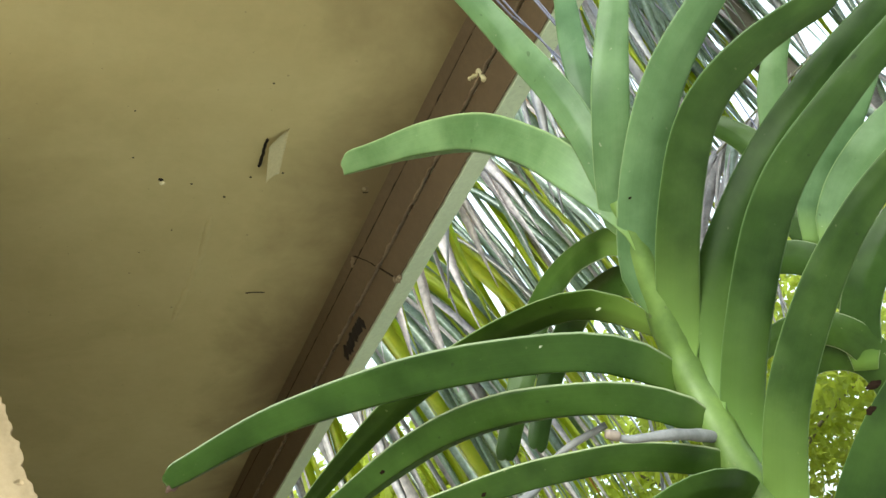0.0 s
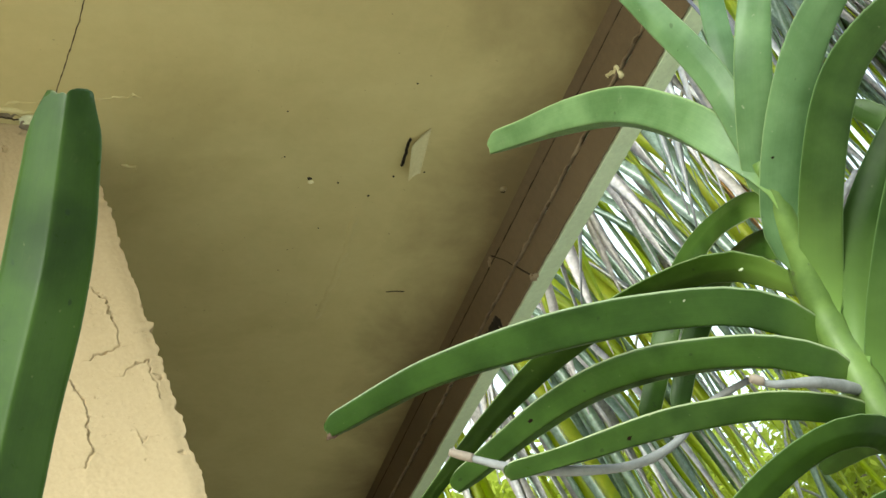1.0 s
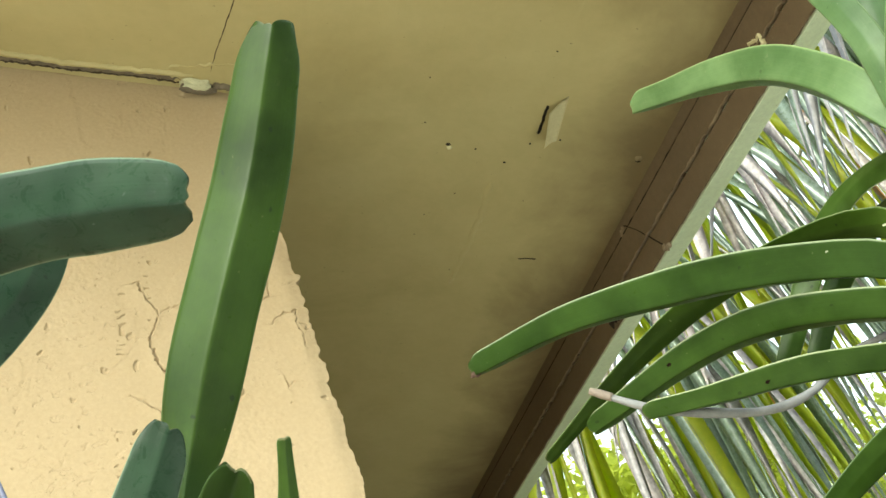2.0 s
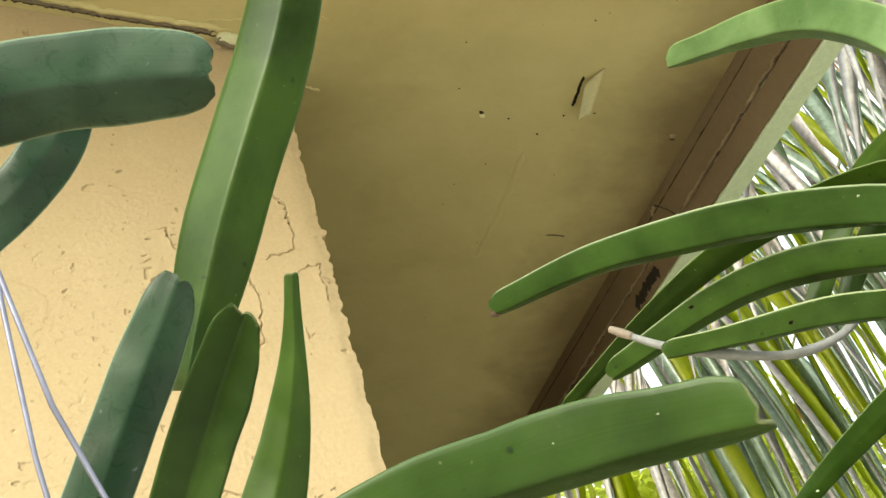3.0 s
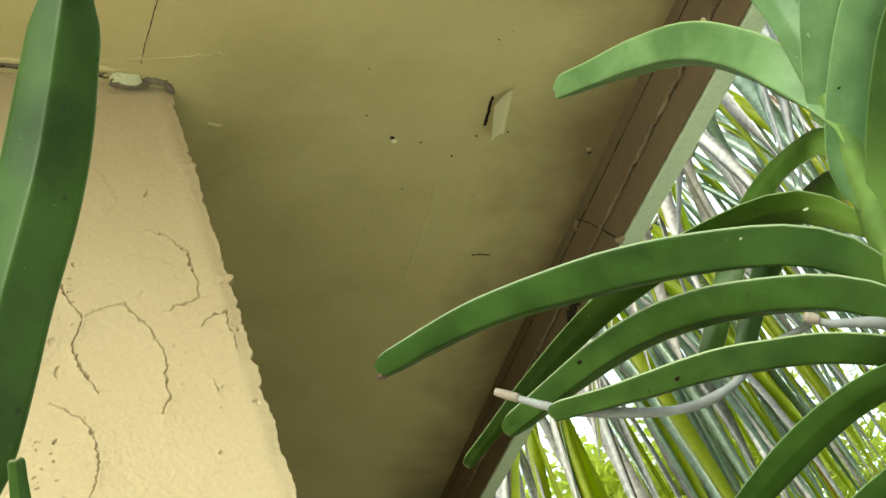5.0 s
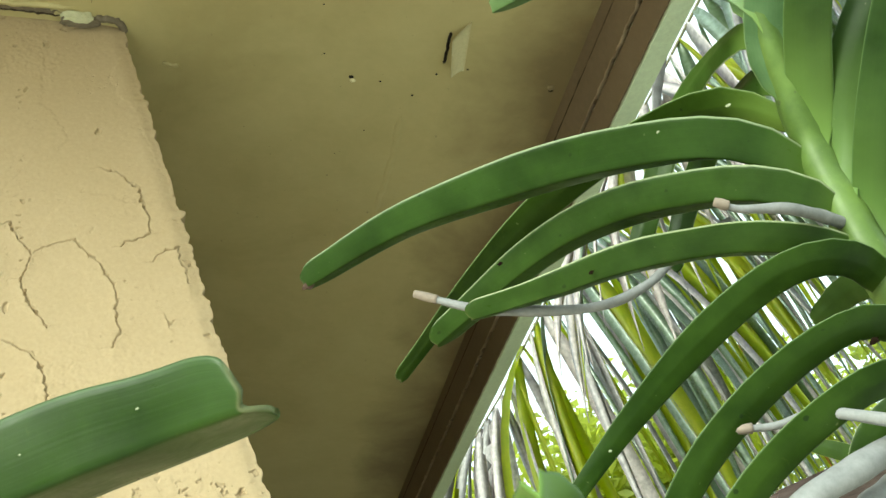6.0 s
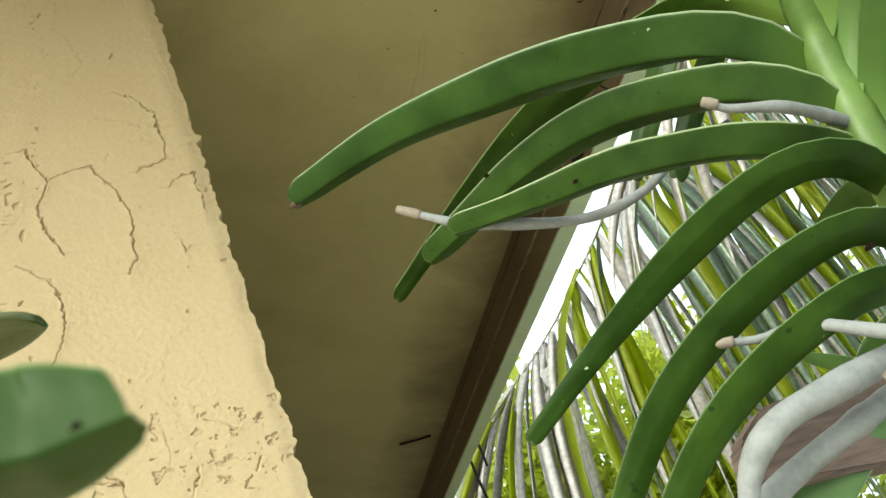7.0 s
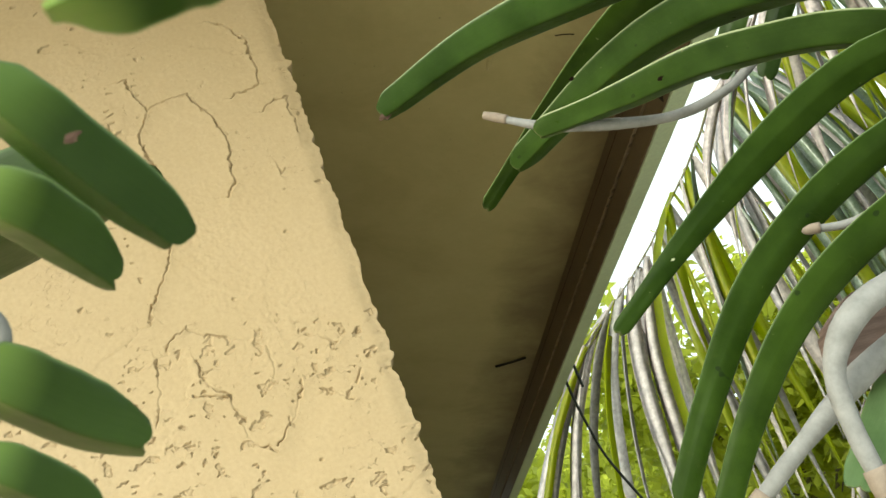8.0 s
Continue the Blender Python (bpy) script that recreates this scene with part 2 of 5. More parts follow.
PALE = plain("scraped_leaf", (0.36, 0.39, 0.25), 0.8)
ROOT = plain("silvery_root", (0.235, 0.232, 0.235), 0.65, grain=0.15)
ROOT_TIP = plain("tan_root_tip", (0.25, 0.20, 0.165), 0.7, grain=0.3)
DRY = plain("withered_brown", (0.012, 0.007, 0.004), 0.9, grain=0.5, spec=0.05)
WITHER = plain("withered_tip", (0.10, 0.06, 0.045), 0.85, grain=0.5)
WIRE = plain("dull_wire", (0.20, 0.20, 0.28), 0.45, metal=0.6)
CABLE = plain("black_cable", (0.02, 0.025, 0.022), 0.5)
PALM_GREEN = leafy("palm_leaflet_green", (0.110, 0.160, 0.120), (0.22, 0.275, 0.24), (0.05, 0.05, 0.03), (0.50, 0.64, 0.22), 0.24, 0.34, spec=1.0)
PALM_YELLOW = leafy("palm_leaflet_yellow", (0.16, 0.21, 0.02), (0.25, 0.24, 0.02), (0.12, 0.07, 0.02), (0.80, 0.90, 0.06), 0.42, 0.55)
PALM_ORANGE = leafy("palm_leaflet_orange", (0.30, 0.18, 0.04), (0.34, 0.15, 0.04), (0.16, 0.07, 0.02), (0.6, 0.38, 0.05), 0.5, 0.40)
PALM_DRY = leafy("palm_leaflet_dry", (0.36, 0.335, 0.345), (0.50, 0.46, 0.47), (0.16, 0.11, 0.09), (0.45, 0.38, 0.30), 0.45, 0.22, spec=0.6)
RACHIS = plain("palm_rachis", (0.15, 0.14, 0.08), 0.5, grain=0.3)
BARK = plain("grey_bark", (0.20, 0.17, 0.13), 0.9, grain=0.8)
FOLIAGE = leafy("tree_foliage", (0.09, 0.135, 0.018), (0.20, 0.225, 0.035), (0.1, 0.1, 0.03), (0.80, 0.86, 0.12), 0.45, 0.52)
ROOFING = plain("grey_shingle", (0.16, 0.15, 0.14), 0.9, grain=0.8)


def weathered_wood():
    m, n, l, b = shader("weathered_wood")
    co = n.new("ShaderNodeTexCoord").outputs["Object"]
    mp = put(n, "ShaderNodeMapping", Scale=(30, 30, 320))
    l.new(co, mp.inputs["Vector"])
    g = put(n, "ShaderNodeTexNoise", Scale=1.0, Detail=6.0, Roughness=0.7)
    l.new(mp.outputs["Vector"], g.inputs["Vector"])
    r = ramp(n, l, g.outputs["Fac"], [(0.3, (0.07, 0.045, 0.038)), (0.55, (0.14, 0.095, 0.085)), (0.75, (0.22, 0.165, 0.15))])
    l.new(r.outputs["Color"], b.inputs["Base Color"])
    b.inputs["Roughness"].default_value = 0.85
    bump(n, l, g.outputs["Fac"], b, 0.6, 0.001)
    return m


def soil():
    m, n, l, b = shader("garden_ground")
    co = n.new("ShaderNodeTexCoord").outputs["Object"]
    a = put(n, "ShaderNodeTexNoise", Scale=0.6, Detail=6.0)
    f = put(n, "ShaderNodeTexNoise", Scale=25.0, Detail=6.0)
    l.new(co, a.inputs["Vector"])
    l.new(co, f.inputs["Vector"])
    r = ramp(n, l, a.outputs["Fac"], [(0.35, (0.05, 0.06, 0.02)), (0.65, (0.10, 0.085, 0.05))])
    q = ramp(n, l, f.outputs["Fac"], [(0.3, (0.7, 0.7, 0.7)), (0.7, (1.15, 1.15, 1.15))])
    l.new(mixed(n, l, 1.0, r.outputs["Color"], q.outputs["Color"], "MULTIPLY"), b.inputs["Base Color"])
    b.inputs["Roughness"].default_value = 0.95
    bump(n, l, f.outputs["Fac"], b, 0.8, 0.02)
    return m


WOOD, SOIL = weathered_wood(), soil()


# ---- building blocks ----
def mesh_of(name, verts, faces, material, uvs=None, smooth=True):
    me = bpy.data.meshes.new(name)
    me.from_pydata([tuple(v) for v in verts], [], faces)
    me.materials.append(material)
    if uvs is not None:
        layer = me.uv_layers.new(name="UVMap")
        for loop in me.loops:
            layer.data[loop.index].uv = uvs[loop.vertex_index]
    me.polygons.foreach_set("use_smooth", [smooth] * len(me.polygons))
    me.update()
    return me


def child(name, me, parent, label=""):
    ob = new(name, me)
    if parent is not None:
        ob.parent = parent
        ob.location = -parent.location if parent.type == "EMPTY" else (0, 0, 0)
    if label:
        tagged(ob, label)
    return ob


def part(name, bm, material, parent, label=""):
    me = bpy.data.meshes.new(name)
    bm.to_mesh(me)
    bm.free()
    me.materials.append(material)
    return child(name, me, parent, label)


def thing(name, place, label, category, group="", kind=""):
    ob = new(name)
    ob.location = place
    return tagged(ob, label, category, group, kind)


def spline(points, count):
    """Evenly sampled smooth curve through the points (centripetal enough for short spans)."""
    p = [Vector(v) for v in points]
    p = [p[0] * 2 - p[1]] + p + [p[-1] * 2 - p[-2]]
    raw = []
    for i in range(1, len(p) - 2):
        a, b, c, d = p[i - 1:i + 3]
        for k in range(16):
            t = k / 16
            raw.append(0.5 * (2 * b + (c - a) * t + (2 * a - 5 * b + 4 * c - d) * t * t + (3 * b - a - 3 * c + d) * t ** 3))
    raw.append(p[-2])
    run = [0.0]
    for a, b in zip(raw, raw[1:]):
        run.append(run[-1] + (b - a).length)
    out, j = [], 0
    for k in range(count):
        s = run[-1] * k / (count - 1)
        while j < len(run) - 2 and run[j + 1] < s:
            j += 1
        f = (s - run[j]) / max(run[j + 1] - run[j], 1e-9)
        out.append(raw[j].lerp(raw[j + 1], min(1, f)))
    return out, run[-1]


def tube(points, radii, count=24, sides=10, wobble=0.0, seed=0.0):
    """Verts, faces of a round, tapering, closed tube along a smooth curve."""
    pts, _ = spline(points, count)
    verts, faces = [], []
    ref = Vector((0.31, 0.47, 0.83))
    for i, c in enumerate(pts):
        t = (pts[min(i + 1, count - 1)] - pts[max(i - 1, 0)]).normalized()
        u = t.cross(ref).normalized()
        v = t.cross(u)
        s = i / (count - 1) * (len(radii) - 1)
        k = min(int(s), len(radii) - 2)
        r = radii[k] + (radii[k + 1] - radii[k]) * (s - k)
        r *= 1 + wobble * noise.noise(c * 60 + Vector((seed, 0, 0)))
        for j in range(sides):
            a = 2 * math.pi * j / sides
            verts.append(c + u * (r * math.cos(a)) + v * (r * math.sin(a)))
    for i in range(count - 1):
        for j in range(sides):
            a, b = i * sides + j, i * sides + (j + 1) % sides
            faces.append((a, b, b + sides, a + sides))
    faces.append(tuple(range(sides))[::-1])
    faces.append(tuple(range((count - 1) * sides, count * sides)))
    return verts, faces


def smooth01(a, b, x):
    t = min(1, max(0, (x - a) / (b - a)))
    return t * t * (3 - 2 * t)


leaf_count = [0]


KEEL = (-1.0, -0.88, -0.72, -0.57, -0.42, -0.28, -0.16, -0.08, -0.025, 0.025, 0.08, 0.16, 0.28, 0.42, 0.57, 0.72, 0.88, 1.0)


def strap(points, width, face0, face1, fold, rings=34, across=18, seed=0, thick=0.0017, ragged=1.0, tip=0.80, foot=0.6, soft=0.02, lobed=1.0):
    """A strap leaf: folded along its keel, clasping at the foot, with an unevenly notched end."""
    rnd = random.Random(seed)
    fine, length = spline(points, 8 * rings - 7)
    steps = [1 - (1 - i / (rings - 1)) ** 1.7 for i in range(rings)]
    pts = [fine[round(s * 8 * (rings - 1))] for s in steps]
    f0, f1 = Vector(face0), Vector(face1)
    phi = radians(fold)
    notch, lean = rnd.uniform(-0.16, 0.16), rnd.choice((-1, 1)) * rnd.uniform(0.25, 0.6)
    blunt = 0.42 * width * tip
    thick, ripple = min(thick, 0.07 * width), min(0.0008, 0.012 * width) if width < 0.011 else min(0.0008, 0.03 * width)
    coarse = [rnd.uniform(-1, 1) for _ in range(8)]
    teeth = [coarse[min(6, int((u + 1) * 3.5))] * (1 - ((u + 1) * 3.5) % 1) + coarse[min(7, int((u + 1) * 3.5) + 1)] * (((u + 1) * 3.5) % 1) for u in KEEL]
    verts, uvs, faces = [], [], []
    for layer in (0, 1):
        for i, c in enumerate(pts):
            s = steps[i]
            t = (pts[min(i + 1, rings - 1)] - pts[max(i - 1, 0)]).normalized()
            f = f0.lerp(f1, s)
            side = t.cross(f).normalized()
            n = side.cross(t).normalized()
            w = width * (foot + (1 - foot) * smooth01(0, 0.17, s)) * (1 - (1 - tip) * smooth01(0.7 if tip > 0.7 else 0.5 if tip > 0.4 else 0.2, 1.0, s))
            left = (1 - s) * length
            if left < blunt:
                w *= 0.62 + 0.38 * math.sqrt(max(0, 1 - (1 - left / blunt) ** 2))
            w *= 1 + 0.03 * noise.noise(Vector((s * 6, seed * 3.1, 0)))
            bend = phi * (1.35 - 0.5 * smooth01(0, 0.35, s))
            end = smooth01(1.2 * width, 0, left)
            for j in range(across):
                u = KEEL[j]
                a = math.sqrt(u * u + soft) - math.sqrt(soft)
                p = c + side * (u * w / 2 * math.cos(bend)) - n * (a * w / 2 * math.sin(bend))
                p -= n * (ripple * noise.noise(Vector((s * 9, u * 1.3, seed * 1.7))))
                lobe = 0.44 * math.sqrt(max(0, 1 - ((abs(u - notch) - 0.5) / 0.56) ** 2)) + lean * 0.4 * u - 0.22 * max(0, abs(u) - 0.72) / 0.28
                p += t * (end * w * (lobe * 0.62 * lobed + (0.03 if soft > 0.003 else 0.06) * ragged * teeth[j]))
                edge = 1 - abs(u) ** 4
                p += n * ((0.5 - layer) * thick * (0.35 + 0.65 * edge))
                verts.append(p)
                uvs.append(((u + 1) / 2, s))
    size = rings * across
    for i in range(rings - 1):
        for j in range(across - 1):
            a = i * across + j
            faces.append((a, a + 1, a + across + 1, a + across))
            a += size
            faces.append((a, a + across, a + across + 1, a + 1))
        for j in (0, across - 1):
            a = i * across + j
            q = (a, a + across, a + across + size, a + size)
            faces.append(q if j == 0 else q[::-1])
    for i in (0, rings - 1):
        for j in range(across - 1):
            a = i * across + j
            q = (a, a + size, a + size + 1, a + 1)
            faces.append(q if i == 0 else q[::-1])
    return verts, faces, uvs


def leaf(plant, points, width, face0, face1, fold, material=None, label="", tip=0.0, foot=0.6, lobed=1.0):
    main = plant.name in (orchid.name, back_orchid.name)
    soft, tip = (0.02 if fold < 12 else 0.0025, tip or 0.66) if main else (0.002, tip or 0.85)
    leaf_count[0] += 1
    verts, faces, uvs = strap(points, width, face0, face1, fold, seed=leaf_count[0], tip=tip, soft=soft, foot=foot, lobed=lobed)
    me = mesh_of("leaf", verts, faces, material or plant_leaf[plant.name], uvs)
    return child("leaf", me, plant, label)


def root(plant, points, r0, r1, label=""):
    leaf_count[0] += 1
    verts, faces = tube(points, [r0 * 0.55, r0, (r0 + r1) / 2, r1], 44, 12, 0.22, leaf_count[0])
    ob = child("aerial_root", mesh_of("aerial_root", verts, faces, ROOT), plant, label)
    a, b = Vector(points[0]), Vector(points[1])
    tip = [a - (b - a).normalized() * 0.002, a + (b - a) * 0.2, a + (b - a) * 0.45]
    tv, tf = tube(tip, [r0 * 0.72, r0 * 0.90, r0 * 0.84], 8, 10)
    child("root_tip", mesh_of("root_tip", tv, tf, ROOT_TIP), ob, "tan growing tip")
    return ob


# ---- house: wall, soffit, trim, roof ----
SLOPE = math.atan2(1, 3)
CS, SN = math.cos(SLOPE), math.sin(SLOPE)


def on_slope(u, y, w=0.0):
    """A point u along the falling soffit from the wall's corner, w above its face."""
    return Vector((u * CS + w * SN, y, 2.6 - u * SN + w * CS))


def slope_box(u0, u1, y0, y1, w0, w1, bevel=0.0):
    bm = bmesh.new()
    v = [bm.verts.new(on_slope(u, y, w)) for u in (u0, u1) for y in (y0, y1) for w in (w0, w1)]
    for q in ((0, 1, 3, 2), (4, 6, 7, 5), (0, 4, 5, 1), (2, 3, 7, 6), (0, 2, 6, 4), (1, 5, 7, 3)):
        bm.faces.new([v[i] for i in q])
    bmesh.ops.recalc_face_normals(bm, faces=bm.faces)
    if bevel:
        bmesh.ops.bevel(bm, geom=bm.edges[:], offset=bevel, segments=2, affect="EDGES")
    return bm


def soffit_sheet():
    """The painted underside, gently uneven."""
    verts, faces = [], []
    us = [-3.8 + 4.434 * i / 200 for i in range(201)]
    ys = [-0.80 + 5.25 * j / 200 for j in range(201)]
    for u in us:
        for y in ys:
            h = 0.0012 * noise.noise(Vector((u * 5, y * 4, 0))) + 0.0005 * noise.noise(Vector((u * 23, y * 18, 4)))
            verts.append(on_slope(u, y, h))
    n = len(ys)
    for i in range(len(us) - 1):
        for j in range(n - 1):
            a = i * n + j
            faces.append((a, a + 1, a + n + 1, a + n))
    k = len(verts)
    verts += [on_slope(u, y, 0.03) for u, y in ((us[0], ys[0]), (us[-1], ys[0]), (us[-1], ys[-1]), (us[0], ys[-1]))]
    faces.append((k, k + 1, k + 2, k + 3))
    return mesh_of("ceiling", verts, faces, SOFFIT)


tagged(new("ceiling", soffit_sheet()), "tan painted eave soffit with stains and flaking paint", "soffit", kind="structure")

wall_body = bmesh.new()
prof = [(-3.6, 0.0), (-0.012, 0.0), (-0.012, 2.6), (-3.6, 3.796)]
front = [wall_body.verts.new((x, 0.016, z)) for x, z in prof]
back = [wall_body.verts.new((x, 4.4, z)) for x, z in prof]
wall_body.faces.new(front)
wall_body.faces.new(back[::-1])
for i in range(4):
    wall_body.faces.new((front[i], back[i], back[(i + 1) % 4], front[(i + 1) % 4]))
bmesh.ops.recalc_face_normals(wall_body, faces=wall_body.faces)
wall = part("wall_south", wall_body, STUCCO, None, "cream stucco house wall with a rough outside corner")
tagged(wall, category="wall", kind="structure")

# knocked-down plaster outlines on the wall, as short runs of (x, z): skim patches above, torn skin below
SKIM_EDGES = [
    [(-0.194, 2.319), (-0.188, 2.321), (-0.181, 2.295), (-0.172, 2.269), (-0.159, 2.273), (-0.126, 2.279), (-0.113, 2.258), (-0.099, 2.224), (-0.093, 2.210), (-0.098, 2.175), (-0.101, 2.143), (-0.114, 2.127)],
    [(-0.174, 2.263), (-0.188, 2.239), (-0.187, 2.216), (-0.181, 2.189), (-0.173, 2.173)],
    [(-0.224, 2.169), (-0.208, 2.158), (-0.189, 2.135), (-0.184, 2.113), (-0.187, 2.090), (-0.198, 2.061), (-0.216, 2.029), (-0.228, 2.003)],
    [(-0.076, 2.255), (-0.070, 2.264), (-0.055, 2.261), (-0.040, 2.264), (-0.038, 2.286), (-0.039, 2.331), (-0.051, 2.357), (-0.075, 2.374)],
    [(-0.045, 2.228), (-0.029, 2.237), (-0.013, 2.235), (-0.017, 2.185)],
    [(-0.050, 2.149), (-0.048, 2.139), (-0.042, 2.143)],
]
TORN_EDGES = [
    [(-0.250, 1.959), (-0.232, 1.965), (-0.221, 1.965), (-0.215, 1.979), (-0.193, 1.990)],
    [(-0.194, 1.987), (-0.179, 1.975), (-0.137, 1.955)],
    [(-0.195, 1.950), (-0.193, 1.936), (-0.182, 1.914), (-0.170, 1.902), (-0.166, 1.882), (-0.163, 1.856), (-0.140, 1.835)],
    [(-0.136, 1.839), (-0.124, 1.850), (-0.111, 1.861), (-0.096, 1.896)],
    [(-0.233, 1.964), (-0.238, 1.910), (-0.246, 1.890)],
    [(-0.080, 1.881), (-0.066, 1.871), (-0.052, 1.858)],
    [(-0.080, 1.942), (-0.068, 1.940), (-0.048, 1.922)],
    [(-0.120, 1.944), (-0.118, 1.929), (-0.123, 1.907)],
    [(-0.206, 1.914), (-0.190, 1.909), (-0.173, 1.900)],
    [(-0.043, 1.874), (-0.034, 1.887)],
]
RIDGES = SKIM_EDGES + TORN_EDGES
# rows of short trowel nicks one above another: (x at the top, x at the foot, top, foot)
NICKS = [(-0.144, -0.151, 2.521, 2.469), (-0.160, -0.164, 2.423, 2.401), (-0.171, -0.179, 2.347, 2.291), (-0.211, -0.223, 2.315, 2.214), (-0.240, -0.249, 2.143, 2.070), (-0.224, -0.233, 2.482, 2.431), (-0.235, -0.241, 2.421, 2.386), (-0.223, -0.234, 2.380, 2.323), (-0.226, -0.230, 2.135, 2.080), (-0.300, -0.309, 1.960, 1.880)]


def near_run(x, z, run):
    """How far a place lies from a run, and whether above it (or, by an upright stretch, to its right)."""
    best, above = 9.0, True
    for (ax, az), (bx, bz) in zip(run, run[1:]):
        dx, dz = bx - ax, bz - az
        k = max(0, min(1, ((x - ax) * dx + (z - az) * dz) / (dx * dx + dz * dz + 1e-12)))
        ex, ez = x - ax - k * dx, z - az - k * dz
        d = math.hypot(ex, ez)
        if d < best:
            best = d
            above = ez > 0 if abs(dx) > 0.35 * abs(dz) else ex > 0
    return best, above


def plaster_height(x, z):
    """Trowelled stucco: a smooth skim with ringed edges and rows of nicks above, torn and pitted skin lower down, a pebbly bare band between."""
    p = Vector((x, 0, z))
    q = p + noise.noise_vector(p * 38) * 0.004 + noise.noise_vector(p * 130) * 0.0030 + noise.noise_vector(p * 330) * 0.0013
    low = smooth01(2.00, 1.93, z + 0.02 * noise.noise(p * 14))
    h = 0.0006 * smooth01(-0.03, 0.03, noise.noise(q * 9 + Vector((3, 0, 7))) + 0.05)
    zone = smooth01(0.30, 0.52, noise.noise(p * 9 + Vector((1, 0, 5))) + 0.45 * noise.noise(p * 19) + 0.66 * low + 0.62 * smooth01(-0.225, -0.26, x) * smooth01(2.40, 2.33, z) - 0.05)
    if zone > 0:
        d = Vector((q.x * 62 + q.z * 14, 0, q.z * 104 - q.x * 22))
        chip = noise.noise(d + Vector((8, 0, 1))) + 0.55 * noise.noise(d * 2.1) + 0.30 * noise.noise(d * 4.3)
        cut = smooth01(0.42, 0.48, chip)
        h -= (0.0008 + 0.0018 * low) * zone * cut * (1 - 0.6 * smooth01(0.48, 0.82, chip))
        h += 0.0006 * zone * low * smooth01(0.30, 0.46, chip) * (1 - cut)
    bare = smooth01(0.10, 0.26, 0.42 - 6.0 * abs(x + 0.155 + 0.28 * (z - 2.05)) - 2.2 * abs(z - 2.05) + 0.30 * noise.noise(p * 14))
    bare = max(bare, 0.7 * smooth01(0.22, 0.36, noise.noise(p * 6 + Vector((9, 0, 2))) + 0.3 * noise.noise(p * 23)))
    h += bare * (0.00060 * noise.noise(p * 150) + 0.00045 * noise.noise(p * 260))
    h -= 0.0022 * smooth01(0.63, 0.67, noise.noise(q * 55 + Vector((2, 0, 9))))
    h += 0.00012 * noise.noise(q * 170) + 0.0012 * noise.noise(p * 6) + 0.0006 * low * noise.noise(p * 24)
    for k, (x0, x1, z0, z1) in enumerate(NICKS):
        f = (z - z0) / (z1 - z0)
        if 0 < f < 1 and abs(x - x0 - f * (x1 - x0)) < 0.010:
            row = z * 82 + 0.5 * noise.noise(Vector((x * 90, k, z * 60))) + 1.6 * noise.noise(Vector((k * 2.7, 5, z * 34)))
            off = x - x0 - f * (x1 - x0) - 0.009 * noise.noise(Vector((k * 3.3, math.floor(row) * 1.7, 0)))
            reach = 0.0006 + 0.0085 * abs(noise.noise(Vector((math.floor(row) * 2.3, k * 1.9, 4))))
            h -= 0.0024 * smooth01(reach, reach * 0.6, abs(off)) * smooth01(0.12, 0.05, abs(row - math.floor(row) - 0.5))
    for k, (run, (x0, x1, z0, z1)) in enumerate(zip(RIDGES, RIDGE_BOX)):
        if x0 < x < x1 and z0 < z < z1:
            d, above = near_run(q.x, q.z, run)
            broken = smooth01(-0.20, 0.10, noise.noise(p * 40 + Vector((0, k, 0))))
            broken = max(broken, 0.6) if k < len(SKIM_EDGES) else broken
            h -= 0.0044 * math.exp(-(d / 0.0009) ** 2) * (0.20 + 0.80 * broken)
            h += (0.0 if above else 0.0019) * math.exp(-d / 0.006) * (0.3 + 0.7 * broken)
    return h


RIDGE_BOX = [(min(c[0] for c in r) - 0.02, max(c[0] for c in r) + 0.02, min(c[1] for c in r) - 0.02, max(c[1] for c in r) + 0.02) for r in RIDGES]


def stucco_skin():
    nx, nz, wrap = 540, 1150, 8
    verts, faces = [], []
    for i in range(nx + wrap + 1):
        f = min(i / nx, 1.0)
        x0 = -0.46 * (1 - f)
        for j in range(nz + 1):
            v = j / nz
            top = 2.6 - x0 / 3 + 0.0004
            z = 1.62 + (top - 1.62) * v
            ragged = 0.0045 * noise.noise(Vector((0, 0, z * 28))) + 0.0035 * noise.noise(Vector((5, 0, z * 85))) + 0.0015 * noise.noise(Vector((9, 0, z * 210))) + 0.004 * smooth01(0.15, 0.6, noise.noise(Vector((2, 0, z * 61)))) - 0.003 * smooth01(0.2, 0.6, noise.noise(Vector((7, 0, z * 38))))
            h = plaster_height(x0, z)
            if i <= nx:
                near = smooth01(-0.03, 0.0, x0)
                verts.append((x0 + near * ragged, -h + 0.004 * near * near * near, z))
            else:
                k = (i - nx) / wrap
                verts.append((ragged - 0.006 * k * k + 0.0015 * noise.noise(Vector((k * 3, 2, z * 90))), 0.004 + 0.05 * k, z))
    m = nz + 1
    for i in range(nx + wrap):
        for j in range(nz):
            a = i * m + j
            faces.append((a, a + m, a + m + 1, a + 1))
    return mesh_of("plaster_face", verts, faces, STUCCO)


child("plaster_face", stucco_skin(), wall, "trowelled cream stucco with ridges and pits")

